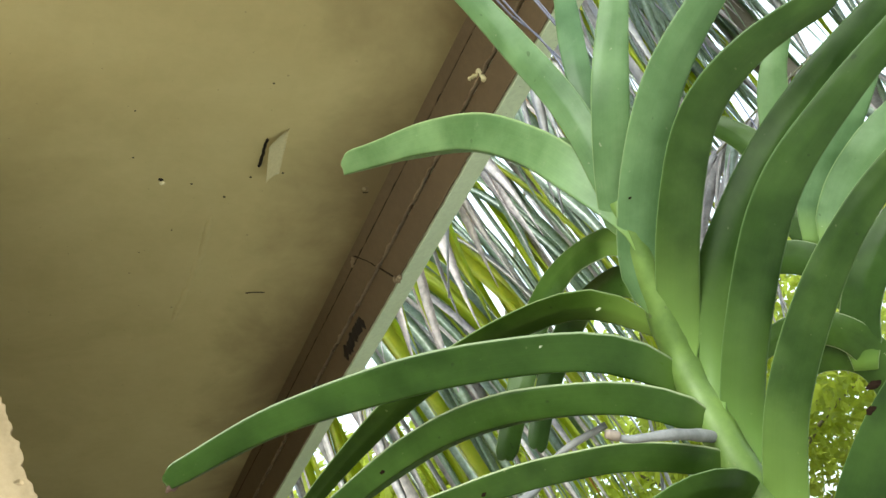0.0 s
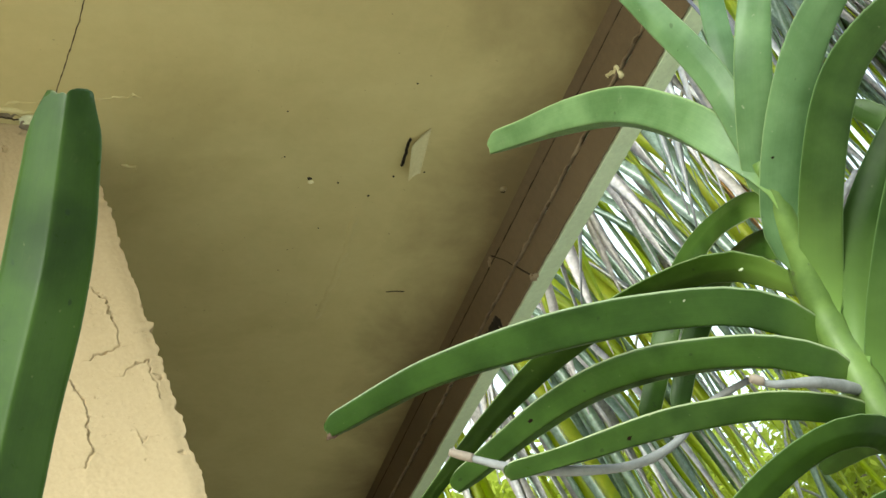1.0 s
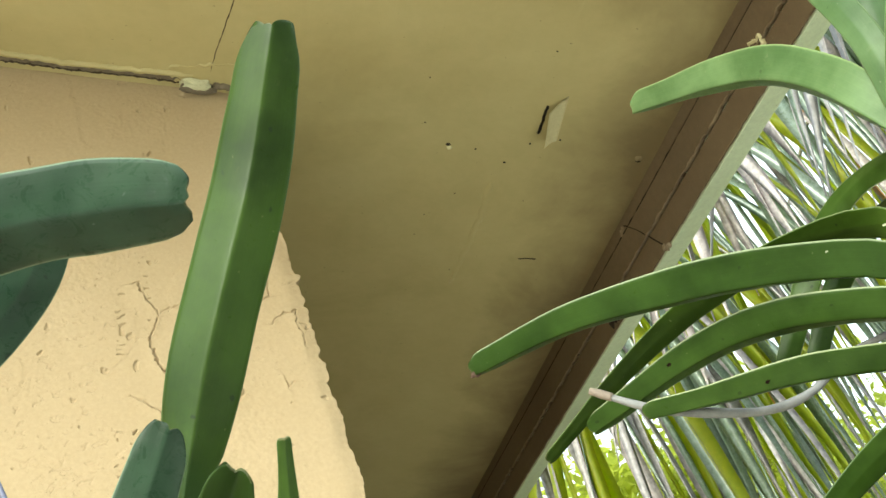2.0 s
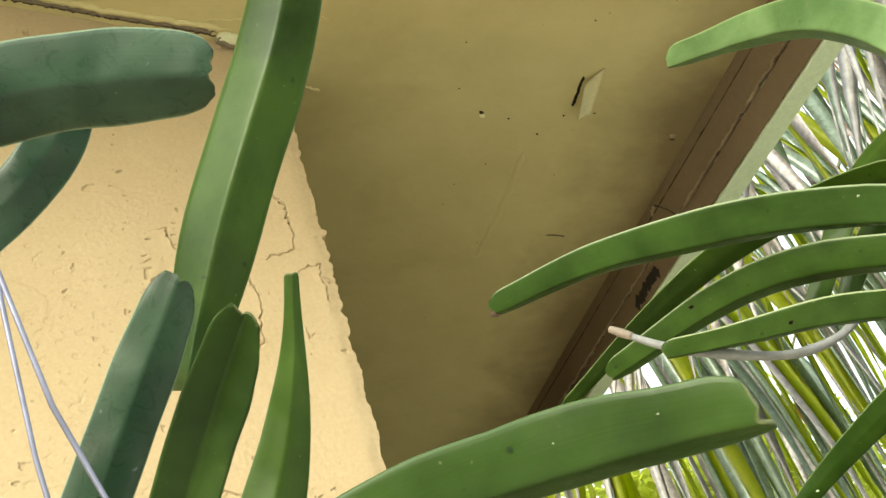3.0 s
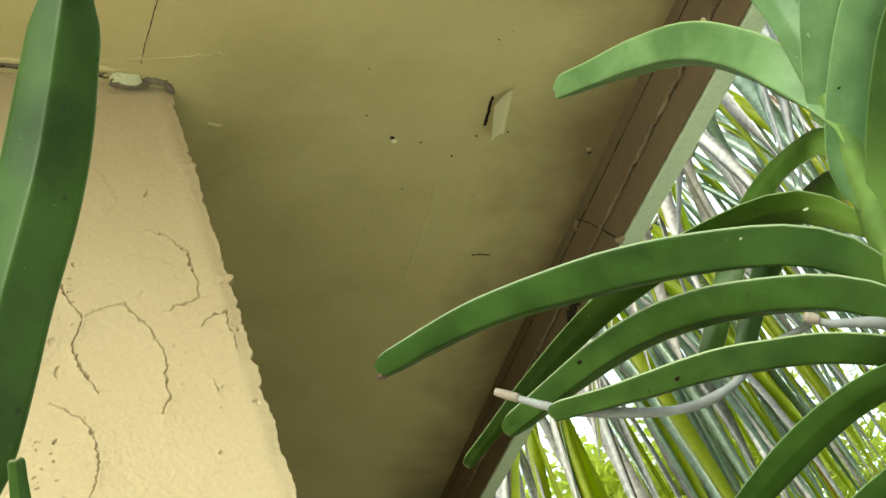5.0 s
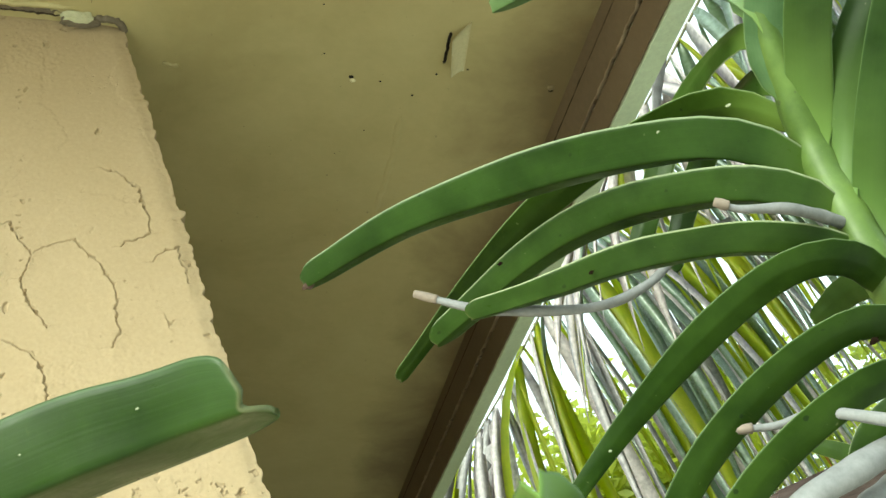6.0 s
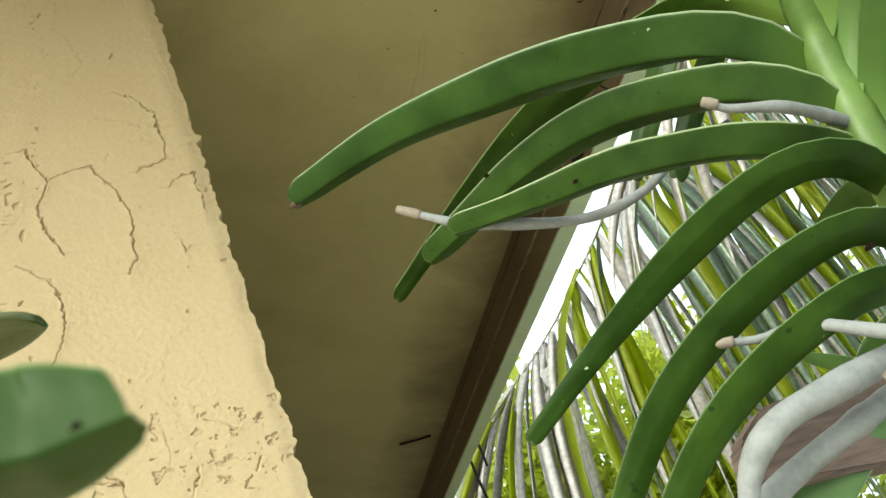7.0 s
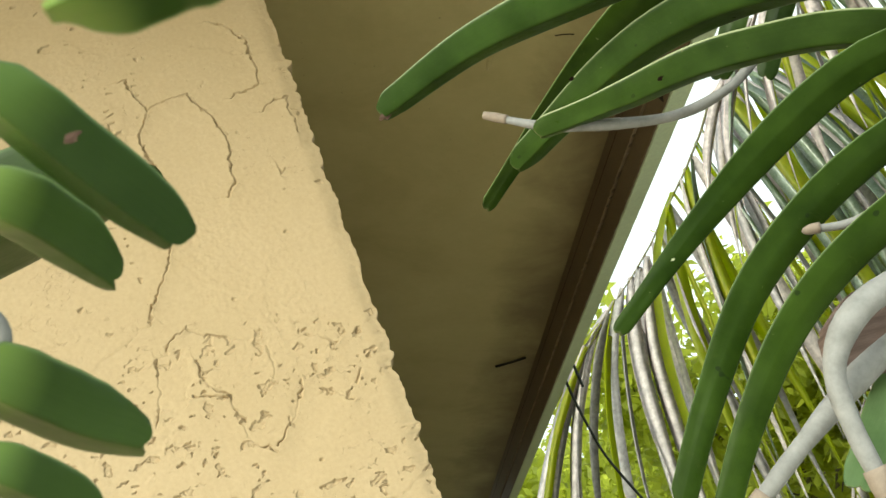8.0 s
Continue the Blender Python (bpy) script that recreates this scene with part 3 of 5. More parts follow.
def eave_board(x0, x1, z0, z1, ragged, seed, count=900):
    """A long board along the eave, with chamfered corners and an uneven inner face and lower edge."""
    c = 0.0012
    ring = [(x0 + c, z0), (x1 - c, z0), (x1, z0 + c), (x1, z1 - c), (x1 - c, z1), (x0 + c, z1), (x0, z1 - c), (x0, z0 + c)]
    verts, faces = [], []
    for i in range(count + 1):
        y = -0.80 + 5.25 * (i / count) ** 1.4
        low = ragged * (noise.noise(Vector((seed, y * 34, 0))) + 0.7 * noise.noise(Vector((seed, y * 110, 3))) + 0.5 * noise.noise(Vector((seed, y * 260, 5))))
        face = 0.25 * ragged * noise.noise(Vector((seed, y * 9, 7)))
        for x, z in ring:
            verts.append((x + (face if x < x0 + 0.003 else 0), y, z + (low if z < z0 + 0.003 else 0)))
    for i in range(count):
        for j in range(8):
            p, q = i * 8 + j, i * 8 + (j + 1) % 8
            faces.append((p, q, q + 8, p + 8))
    faces += [tuple(range(7, -1, -1)), tuple(range(count * 8, count * 8 + 8))]
    return verts, faces


# The top board's brown stands for its shade as well as its staining.
for x0, x1, z0, z1, ragged, paint_of, lab, cat in (
        (0.5945, 0.600, 2.3825, 2.412, 0.0006, TRIM, "stained board with shade in its brown paint, against the soffit edge", "trim"),
        (0.5930, 0.600, 2.3365, 2.3805, 0.0016, TRIM, "brown eave trim board with cracked paint", "trim"),
        (0.5962, 0.600, 2.2925, 2.3345, 0.0013, TRIM, "dark brown lower trim strip with a ragged paint edge", "trim"),
        (0.6005, 0.638, 2.2905, 2.590, 0.0004, FASCIA, "pale green painted fascia board", "fascia")):
    v, f = eave_board(x0, x1, z0, z1, ragged, z0 * 31)
    tagged(new("trim", mesh_of("trim", v, f, paint_of, smooth=False)), lab, cat, kind="structure")
roof = part("roof", slope_box(-3.85, 0.80, -0.80, 4.45, 0.21, 0.26), ROOFING, None, "grey shingled roof slab over the eave")
tagged(roof, category="roof", kind="structure")



# ---- marks and damage on the eave ----
def at_x(x, y, w=0.0):
    return on_slope(x / CS, y, w)


def on_board(z, y, w=0.0):
    return Vector((0.5955 + w, y, z))


def ribbon_on_soffit(points, width, drop, material, name, label, category, jag=0.3, seed=1, samples=40, where=at_x, gaps=0.0):
    """A low irregular bead of paint or plaster that follows the soffit, or the inner face of the eave boards."""
    line, _ = spline([(x, y, 0) for x, y in points], samples)
    verts, faces = [], []
    for i, c in enumerate(line):
        t = (line[min(i + 1, samples - 1)] - line[max(i - 1, 0)]).normalized()
        n = Vector((-t.y, t.x, 0))
        e = smooth01(0, 0.06, i / (samples - 1)) * smooth01(1, 0.94, i / (samples - 1))
        w = width * e * (1 + jag * noise.noise(Vector((i * 0.9, seed, 0)))) + 0.0002
        if gaps:
            w *= smooth01(-gaps, 0.35 - gaps, noise.noise(Vector((i * 0.13, seed, 11))) + 0.3 * noise.noise(Vector((i * 0.5, seed, 2)))) * 0.9 + 0.1
        o = n * (width * jag * 1.5 * noise.noise(Vector((i * 0.35, seed, 7))))
        d = drop * (0.35 + 0.65 * e) * (1 + 0.4 * noise.noise(Vector((i * 1.7, seed, 3))))
        for k, lift in ((-1, 0.003), (-0.55, -d * 0.8), (0.1, -d), (0.7, -d * 0.6), (1, 0.003)):
            q = c + o + n * (w * k)
            verts.append(where(q.x, q.y, lift))
    for i in range(samples - 1):
        for j in range(4):
            a = i * 5 + j
            faces.append((a, a + 1, a + 6, a + 5))
        faces.append((i * 5, i * 5 + 5, i * 5 + 9, i * 5 + 4))
    faces += [(4, 3, 2, 1, 0), tuple(range(samples * 5 - 5, samples * 5))]
    ob = new(name, mesh_of(name, verts, faces, material))
    return tagged(ob, label, category)


def knob(x, y, radius, drop, material, name, label, category, where=at_x):
    """A low round lump or plug on the soffit."""
    bm = bmesh.new()
    bmesh.ops.create_icosphere(bm, subdivisions=2, radius=1)
    for v in bm.verts:
        r = 1 + 0.25 * noise.noise(v.co * 1.7 + Vector((x * 90, y * 90, 0)))
        c = v.co * r
        v.co = where(x + c.x * radius, y + c.y * radius, c.z * drop)
    ob = part(name, bm, material, None, label)
    return tagged(ob, category=category)


for x, y, r in ((0.2956, 0.0549, 0.0042), (0.3356, 0.0590, 0.0018), (0.2555, 0.0135, 0.0016), (0.4093, 0.0344, 0.0016), (0.3833, 0.0824, 0.0018), (0.3264, 0.1681, 0.0013), (0.2467, -0.0767, 0.0015), (0.3988, -0.1534, 0.0013), (0.2899, 0.2281, 0.0012), (0.4497, 0.0192, 0.0016)):
    knob(x, y, r, 0.0012, CRACK, "nail_hole", "small dark nail hole in the painted soffit", "nail hole")
knob(0.5718, 0.0394, 0.0055, 0.0045, SOFFIT, "filler_lump", "painted-over lump of filler under the eave", "filler lump")
knob(0.5737, 0.0455, 0.0040, 0.0016, CRACK, "nail_hole", "small dark nail hole in the painted soffit", "nail hole")
knob(0.2984, 0.0621, 0.0045, 0.003, FLAKE, "filler_lump", "small pale lump of filler in the soffit", "filler lump")
ribbon_on_soffit([(2.312, 0.262), (2.314, 0.30), (2.311, 0.335), (2.309, 0.375)], 0.0125, 0.0012, CRACK, "rot_hole", "dark rotted stretch of the lower eave trim", "rot hole", 0.5, 31, 36, on_board)
ribbon_on_soffit([(2.290, 0.108), (2.293, 0.119), (2.296, 0.127)], 0.0040, 0.0035, PEEL, "paint_flake", "pinkish curl of paint under the trim joint", "paint flake", 0.9, 32, 14, on_board)
ribbon_on_soffit([(2.327, -0.268), (2.337, -0.276), (2.345, -0.262), (2.349, -0.250)], 0.0032, 0.006, FLAKE, "paint_flake", "curled flake of pale paint on the trim", "paint flake", 0.9, 33, 18, on_board)
ribbon_on_soffit([(2.391, 0.196), (2.386, 0.207), (2.380, 0.212)], 0.0050, 0.003, PEEL, "paint_flake", "flake of tan paint beside the board joint", "paint flake", 0.8, 34, 14, on_board)

ribbon_on_soffit([(0.4614, 0.3265), (0.4755, 0.3227), (0.4916, 0.3221)], 0.0014, 0.001, CRACK, "soffit_crack", "short dark crack in the soffit paint", "crack")
ribbon_on_soffit([(0.0247, -0.4257), (0.0110, -0.3054), (0.0002, -0.2200), (-0.0121, -0.1536), (-0.0302, -0.0683), (-0.0352, -0.0330)], 0.0007, 0.001, DARK_BROWN, "soffit_crack", "thin wandering crack running to the wall corner", "crack", 1.6, 4, 80)
ribbon_on_soffit([(0.3754, 0.1267), (0.3758, 0.2504), (0.3657, 0.4211)], 0.0070, 0.0007, SOFFIT, "trowel_ridge", "raised trowel mark in the soffit paint", "trowel mark", 0.5, 6)
ribbon_on_soffit([(-0.0922, -0.0372), (-0.0044, -0.0576), (0.0672, -0.0762)], 0.0050, 0.0016, SOFFIT, "trowel_ridge", "raised trowel mark beside the wall corner", "trowel mark", 0.5, 8, 60, at_x, 0.05)
ribbon_on_soffit([(0.0475, 0.0602), (0.0584, 0.0645), (0.0685, 0.0627)], 0.0035, 0.003, SOFFIT, "trowel_ridge", "small raised lump in the soffit paint", "trowel mark", 0.5, 9, 14)
ribbon_on_soffit([(2.3355, -0.75), (2.3360, -0.10), (2.3345, 0.15), (2.3355, 0.31), (2.3360, 0.9), (2.3350, 1.7), (2.3355, 4.3)], 0.0024, 0.0052, PEEL, "peeled_paint_edge", "ragged peeled paint edge along the eave trim", "paint edge", 1.0, 12, 900, on_board, -0.05)
ribbon_on_soffit([(2.3908, 0.1927), (2.3608, 0.1644), (2.337, 0.148)], 0.0012, 0.0036, CRACK, "board_joint", "dark open joint across the inner trim board", "joint", 0.3, 14, 24, on_board)
ribbon_on_soffit([(2.334, 0.147), (2.312, 0.132), (2.2935, 0.118)], 0.0011, 0.0012, CRACK, "board_joint", "dark open joint across the outer trim strip", "joint", 0.3, 16, 24, on_board)
ribbon_on_soffit([(2.3815, -0.75), (2.3812, -0.15), (2.3818, 0.2), (2.3812, 0.44), (2.3816, 0.9), (2.3815, 4.3)], 0.0009, 0.0016, CRACK, "board_gap", "thin dark gap between two eave boards", "joint", 1.8, 15, 700, on_board)
# Brown ribbon paints the shadow line under the lip, along the gap.
ribbon_on_soffit([(-0.4280, -0.0137), (-0.3064, -0.0157), (-0.2063, -0.0128), (-0.1260, -0.0146), (-0.0659, -0.0113)], 0.0030, 0.0040, DARK_BROWN, "wall_gap", "dark brown ragged line for the gap and its shade where wall meets soffit", "crack", 1.0, 17, 160, at_x, 0.1)
ribbon_on_soffit([(-0.4276, -0.0269), (-0.3061, -0.0278), (-0.2059, -0.0239), (-0.1256, -0.0258), (-0.0554, -0.0273)], 0.0055, 0.0050, SOFFIT, "mortar_bead", "ragged lip of tan paint along the top of the wall", "mortar bead", 0.45, 18, 80)
ribbon_on_soffit([(-0.4276, -0.0180), (-0.3061, -0.0190), (-0.2059, -0.0165), (-0.1256, -0.0180), (-0.0700, -0.0170)], 0.0060, 0.0030, GRIME, "mortar_bead", "grimy bead of mortar under the paint lip", "mortar bead", 0.6, 28, 160)
ribbon_on_soffit([(-0.0339, -0.0106), (-0.0177, -0.0133), (-0.0019, -0.0058), (0.0017, 0.0105)], 0.006, 0.006, GRIME, "mortar_bead", "dark grimy mortar at the wall corner", "mortar bead", 0.35, 19, 30)

bm = bmesh.new()
bmesh.ops.create_icosphere(bm, subdivisions=4, radius=1)
for v in bm.verts:
    r = 1 + 0.30 * noise.noise(v.co * 1.6) + 0.16 * noise.noise(v.co * 4.5) + 0.07 * noise.noise(v.co * 11)
    hang = min(0, v.co.z)
    v.co = Vector((-0.052 + v.co.x * 0.021 * r, -0.012 + v.co.y * 0.010 * r, 2.6150 + v.co.z * 0.0090 * r + hang * 0.003 - v.co.x * 0.006))
patch = part("plaster_patch", bm, PATCH, None, "pale oval blister of plaster at the top of the wall")
tagged(patch, category="plaster patch")
bm = bmesh.new()
bmesh.ops.create_icosphere(bm, subdivisions=4, radius=1)
for v in bm.verts:
    r = 1 + 0.22 * noise.noise(v.co * 1.9 + Vector((4, 0, 1))) + 0.10 * noise.noise(v.co * 6)
    v.co = Vector((-0.051 + v.co.x * 0.024 * r, -0.009 + v.co.y * 0.009 * r, 2.6105 + v.co.z * 0.0085 * r - v.co.x * 0.006))
part("blister_rim", bm, GRIME, patch, "grey-brown broken rim")

# Dark strip along the flake's free edge paints the shadow in its opening.
ribbon_on_soffit([(0.4136, -0.0503), (0.4147, -0.0220), (0.4160, 0.0123)], 0.0030, 0.0007, CRACK, "soffit_crack", "dark strip painted as the shade beside a peeled paint flake", "crack", 0.3, 21, 20)

# hanging paint flake, hinged on its outer edge
hinge, free = ((0.4369, -0.0739), (0.4447, 0.0211)), ((0.4153, -0.0462), (0.4247, 0.0186))
verts, faces = [], []
for layer in (0, 1):
    for i in range(9):
        for j in range(7):
            a, b = i / 8, j / 6
            x = (hinge[0][0] * (1 - a) + hinge[1][0] * a) * (1 - b) + (free[0][0] * (1 - a) + free[1][0] * a) * b
            y = (hinge[0][1] * (1 - a) + hinge[1][1] * a) * (1 - b) + (free[0][1] * (1 - a) + free[1][1] * a) * b
            y += 0.002 * noise.noise(Vector((i, j, 3))) * a
            w = -0.0008 - 0.020 * b ** 1.5 * (0.6 + 0.4 * a) - 0.0007 * layer
            verts.append(at_x(x, y, w))
for i in range(8):
    for j in range(6):
        a = i * 7 + j
        faces += [(a, a + 7, a + 8, a + 1), (a + 63, a + 64, a + 71, a + 70)]
rim = [i * 7 for i in range(9)] + [56 + j for j in range(1, 7)] + [i * 7 + 6 for i in range(7, -1, -1)] + [j for j in range(5, 0, -1)]
faces += [(a, b, b + 63, a + 63) for a, b in zip(rim, rim[1:] + rim[:1])]
tagged(new("paint_flake", mesh_of("paint_flake", verts, faces, FLAKE)), "loose flake of tan paint hanging from the soffit", "paint flake")

v, f = tube([at_x(0.4927, 1.8402, -0.004), at_x(0.5298, 1.8062, -0.005), at_x(0.5669, 1.7691, -0.004)], [0.0035, 0.003, 0.0035], 10, 8)
tagged(new("iron_nail", mesh_of("iron_nail", v, f, CRACK)), "long dark nail lying against the far soffit", "nail")

# ---- ground ----
gm = bmesh.new()
bmesh.ops.create_grid(gm, x_segments=40, y_segments=40, size=400)
ground = part("ground", gm, SOIL, None, "patchy garden ground of soil and grass")
tagged(ground, category="ground", kind="structure")

# Unseen slab, added to bounce daylight onto the near soffit.
pm = bmesh.new()
bmesh.ops.create_cube(pm, size=1)
bmesh.ops.scale(pm, vec=(7.0, 4.2, 0.12), verts=pm.verts)
bmesh.ops.translate(pm, vec=(0.0, -2.3, 0.0), verts=pm.verts)
bmesh.ops.bevel(pm, geom=pm.edges[:], offset=0.01, segments=2, affect="EDGES")
tagged(part("pavement", pm, BOUNCE_PALE, None, "unseen pale slab added to bounce light up to the soffit"), category="paving", kind="structure")

# ---- orchid hanging under the eave ----
plant_leaf = {"orchid_plant": LEAF}
orchid = thing("orchid_plant", (0.2703, -0.6018, 1.6377), "large strap-leaved green orchid with pale aerial roots", "orchid")
back_orchid = thing("orchid_plant", (0.9465, -0.2858, 1.9447), "smaller orchid with pale green arching leaves", "orchid")
sv, sf = tube([(0.2658, -0.6063, 1.6367), (0.2599, -0.6130, 1.6854), (0.2579, -0.6168, 1.7428), (0.2630, -0.6216, 1.8089), (0.2548, -0.6530, 1.8749), (0.2510, -0.6638, 1.9026)], [0.0125, 0.0125, 0.0120, 0.010, 0.006], 40, 12, 0.15)
child("stem", mesh_of("stem", sv, sf, STEM_GREEN, [(0.5, 0.3)] * len(sv)), orchid)
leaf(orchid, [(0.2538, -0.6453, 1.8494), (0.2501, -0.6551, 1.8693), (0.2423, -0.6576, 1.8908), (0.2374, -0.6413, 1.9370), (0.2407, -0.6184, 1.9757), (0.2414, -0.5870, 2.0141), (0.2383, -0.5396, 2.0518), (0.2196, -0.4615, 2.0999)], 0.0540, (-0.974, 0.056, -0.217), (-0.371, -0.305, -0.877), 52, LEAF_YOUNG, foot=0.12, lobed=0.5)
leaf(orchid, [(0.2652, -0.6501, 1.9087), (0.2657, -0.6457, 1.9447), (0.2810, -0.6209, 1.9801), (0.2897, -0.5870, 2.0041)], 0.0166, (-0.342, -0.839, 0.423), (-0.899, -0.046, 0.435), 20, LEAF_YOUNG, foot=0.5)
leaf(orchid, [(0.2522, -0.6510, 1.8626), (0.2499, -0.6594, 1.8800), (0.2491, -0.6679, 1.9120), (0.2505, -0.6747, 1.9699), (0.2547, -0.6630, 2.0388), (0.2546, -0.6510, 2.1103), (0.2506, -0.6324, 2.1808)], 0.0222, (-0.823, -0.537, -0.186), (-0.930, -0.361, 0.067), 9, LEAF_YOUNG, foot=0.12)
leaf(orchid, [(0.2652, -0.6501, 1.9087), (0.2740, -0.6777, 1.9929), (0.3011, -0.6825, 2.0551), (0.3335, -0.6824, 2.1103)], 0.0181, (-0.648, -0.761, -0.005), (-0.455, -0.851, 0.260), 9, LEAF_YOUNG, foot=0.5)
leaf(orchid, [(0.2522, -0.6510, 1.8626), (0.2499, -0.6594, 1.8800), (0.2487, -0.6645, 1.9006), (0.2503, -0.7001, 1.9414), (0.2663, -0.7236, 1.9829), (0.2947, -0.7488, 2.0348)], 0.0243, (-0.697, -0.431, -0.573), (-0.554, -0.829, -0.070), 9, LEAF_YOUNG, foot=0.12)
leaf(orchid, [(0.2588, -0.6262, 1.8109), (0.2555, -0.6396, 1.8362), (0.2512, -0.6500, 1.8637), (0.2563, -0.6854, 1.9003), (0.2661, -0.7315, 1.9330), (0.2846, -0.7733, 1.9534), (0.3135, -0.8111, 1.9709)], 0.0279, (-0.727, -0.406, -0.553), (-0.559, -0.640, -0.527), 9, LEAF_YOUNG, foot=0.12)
leaf(orchid, [(0.2572, -0.6228, 1.7753), (0.2587, -0.6246, 1.8007), (0.2622, -0.6400, 1.8249), (0.2610, -0.6843, 1.8650), (0.2693, -0.7347, 1.9026), (0.2897, -0.7773, 1.9149), (0.3266, -0.8174, 1.9144)], 0.0268, (-0.735, -0.327, -0.594), (-0.564, -0.541, -0.624), 9, LEAF_ARCH, foot=0.12)
leaf(orchid, [(0.2546, -0.6206, 1.7397), (0.2551, -0.6230, 1.7651), (0.2702, -0.6334, 1.7942), (0.2837, -0.6703, 1.8359), (0.3157, -0.7208, 1.8727), (0.3487, -0.7683, 1.8968), (0.3905, -0.8178, 1.9144)], 0.0287, (-0.872, -0.413, -0.262), (-0.683, -0.676, -0.278), 9, LEAF_ARCH, foot=0.12)
leaf(orchid, [(0.2556, -0.6176, 1.6973), (0.2541, -0.6201, 1.7225), (0.2683, -0.6257, 1.7506), (0.2731, -0.6708, 1.7944), (0.2866, -0.7333, 1.8423), (0.3140, -0.7876, 1.8655), (0.3514, -0.8387, 1.8823)], 0.0270, (-0.739, -0.423, -0.524), (-0.702, -0.616, -0.357), 9, LEAF_ARCH, foot=0.12)
leaf(orchid, [(0.2603, -0.6123, 1.6505), (0.2568, -0.6167, 1.6764), (0.2612, -0.6320, 1.7051), (0.2709, -0.6659, 1.7471), (0.2919, -0.7109, 1.7859), (0.3143, -0.7547, 1.8117), (0.3442, -0.7995, 1.8287)], 0.0257, (-0.810, -0.459, -0.364), (-0.720, -0.590, -0.366), 9, LEAF_ARCH, foot=0.12)
leaf(orchid, [(0.2616, -0.6101, 1.6386), (0.2615, -0.6111, 1.6386), (0.2485, -0.6529, 1.6590), (0.2580, -0.6893, 1.6885), (0.2712, -0.7338, 1.7152), (0.2936, -0.7727, 1.7323)], 0.0248, (-0.891, -0.337, -0.303), (-0.856, -0.503, -0.118), 9, LEAF_ARCH, foot=0.12)
leaf(orchid, [(0.2689, -0.6373, 1.8769), (0.2630, -0.6214, 1.8987), (0.2625, -0.5732, 1.9099), (0.2464, -0.5390, 1.8947), (0.2204, -0.5149, 1.8572), (0.1978, -0.4934, 1.8229)], 0.0239, (-0.835, -0.080, 0.544), (-0.543, -0.819, -0.184), 9, foot=0.5)
leaf(orchid, [(0.2722, -0.6249, 1.8494), (0.2771, -0.5964, 1.8805), (0.2836, -0.5369, 1.8899), (0.2632, -0.4955, 1.8635), (0.2396, -0.4720, 1.8272)], 0.0234, (-0.848, -0.084, 0.523), (-0.566, -0.805, -0.176), 9, foot=0.5)
# Shaded copy darkens this leaf, whose visible side is turned from the sky.
leaf(orchid, [(0.2756, -0.6134, 1.8261), (0.2507, -0.5917, 1.8697), (0.2191, -0.5475, 1.8895), (0.1705, -0.4880, 1.8933), (0.1206, -0.4226, 1.8805), (0.0622, -0.3499, 1.8520)], 0.0262, (-0.36, -0.48, -0.80), (-0.20, -0.35, -0.91), 9, LEAF_SHADED, tip=0.5, foot=0.5)
leaf(orchid, [(0.2747, -0.6051, 1.7793), (0.2314, -0.6156, 1.8019), (0.2011, -0.6067, 1.8258), (0.1565, -0.5722, 1.8529), (0.1093, -0.5280, 1.8760), (0.0555, -0.4793, 1.8962), (0.0015, -0.4238, 1.9055)], 0.0500, (-0.591, 0.038, -0.805), (-0.394, -0.258, -0.882), 46, tip=0.6, foot=0.5)
leaf(orchid, [(0.2721, -0.6020, 1.7449), (0.2294, -0.6196, 1.7702), (0.2041, -0.6000, 1.7978), (0.1689, -0.5548, 1.8267), (0.1313, -0.5003, 1.8415), (0.0765, -0.4180, 1.8405)], 0.0405, (-0.660, 0.005, -0.751), (-0.417, -0.349, -0.839), 42, foot=0.5)
leaf(orchid, [(0.2725, -0.6006, 1.7246), (0.2254, -0.6163, 1.7403), (0.1890, -0.6046, 1.7613), (0.1379, -0.5808, 1.7782), (0.1046, -0.5500, 1.7900), (0.0653, -0.5176, 1.8036)], 0.0336, (-0.493, -0.136, -0.859), (-0.492, -0.193, -0.849), 44, foot=0.5)
leaf(orchid, [(0.2731, -0.6000, 1.7074), (0.2242, -0.6395, 1.7216), (0.1880, -0.6375, 1.7283), (0.1461, -0.6119, 1.7194), (0.0911, -0.5850, 1.6928), (0.0390, -0.5679, 1.6606)], 0.0203, (-0.185, -0.471, -0.862), (-0.271, -0.942, -0.197), 9, LEAF_SHADED, tip=0.44, foot=0.5)
leaf(orchid, [(0.2764, -0.5960, 1.6645), (0.2116, -0.6485, 1.6794), (0.1733, -0.6550, 1.6810), (0.1288, -0.6383, 1.6692), (0.0884, -0.6130, 1.6463), (0.0550, -0.5913, 1.6095), (0.0298, -0.5767, 1.5757)], 0.0188, (-0.074, -0.460, -0.885), (-0.460, -0.854, -0.242), 9, LEAF_SHADED, foot=0.5)
leaf(orchid, [(0.2778, -0.5937, 1.6496), (0.1987, -0.6514, 1.6525), (0.1603, -0.6558, 1.6501), (0.1185, -0.6401, 1.6371), (0.0876, -0.6237, 1.6188), (0.0591, -0.6082, 1.5898), (0.0356, -0.5939, 1.5587)], 0.0180, (0.303, -0.664, -0.684), (-0.486, -0.848, -0.213), 9, LEAF_SHADED, foot=0.5)
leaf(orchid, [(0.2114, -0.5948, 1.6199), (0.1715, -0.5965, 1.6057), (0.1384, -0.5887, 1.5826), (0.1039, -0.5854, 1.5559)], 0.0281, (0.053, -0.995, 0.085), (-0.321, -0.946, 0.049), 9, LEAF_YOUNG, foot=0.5)
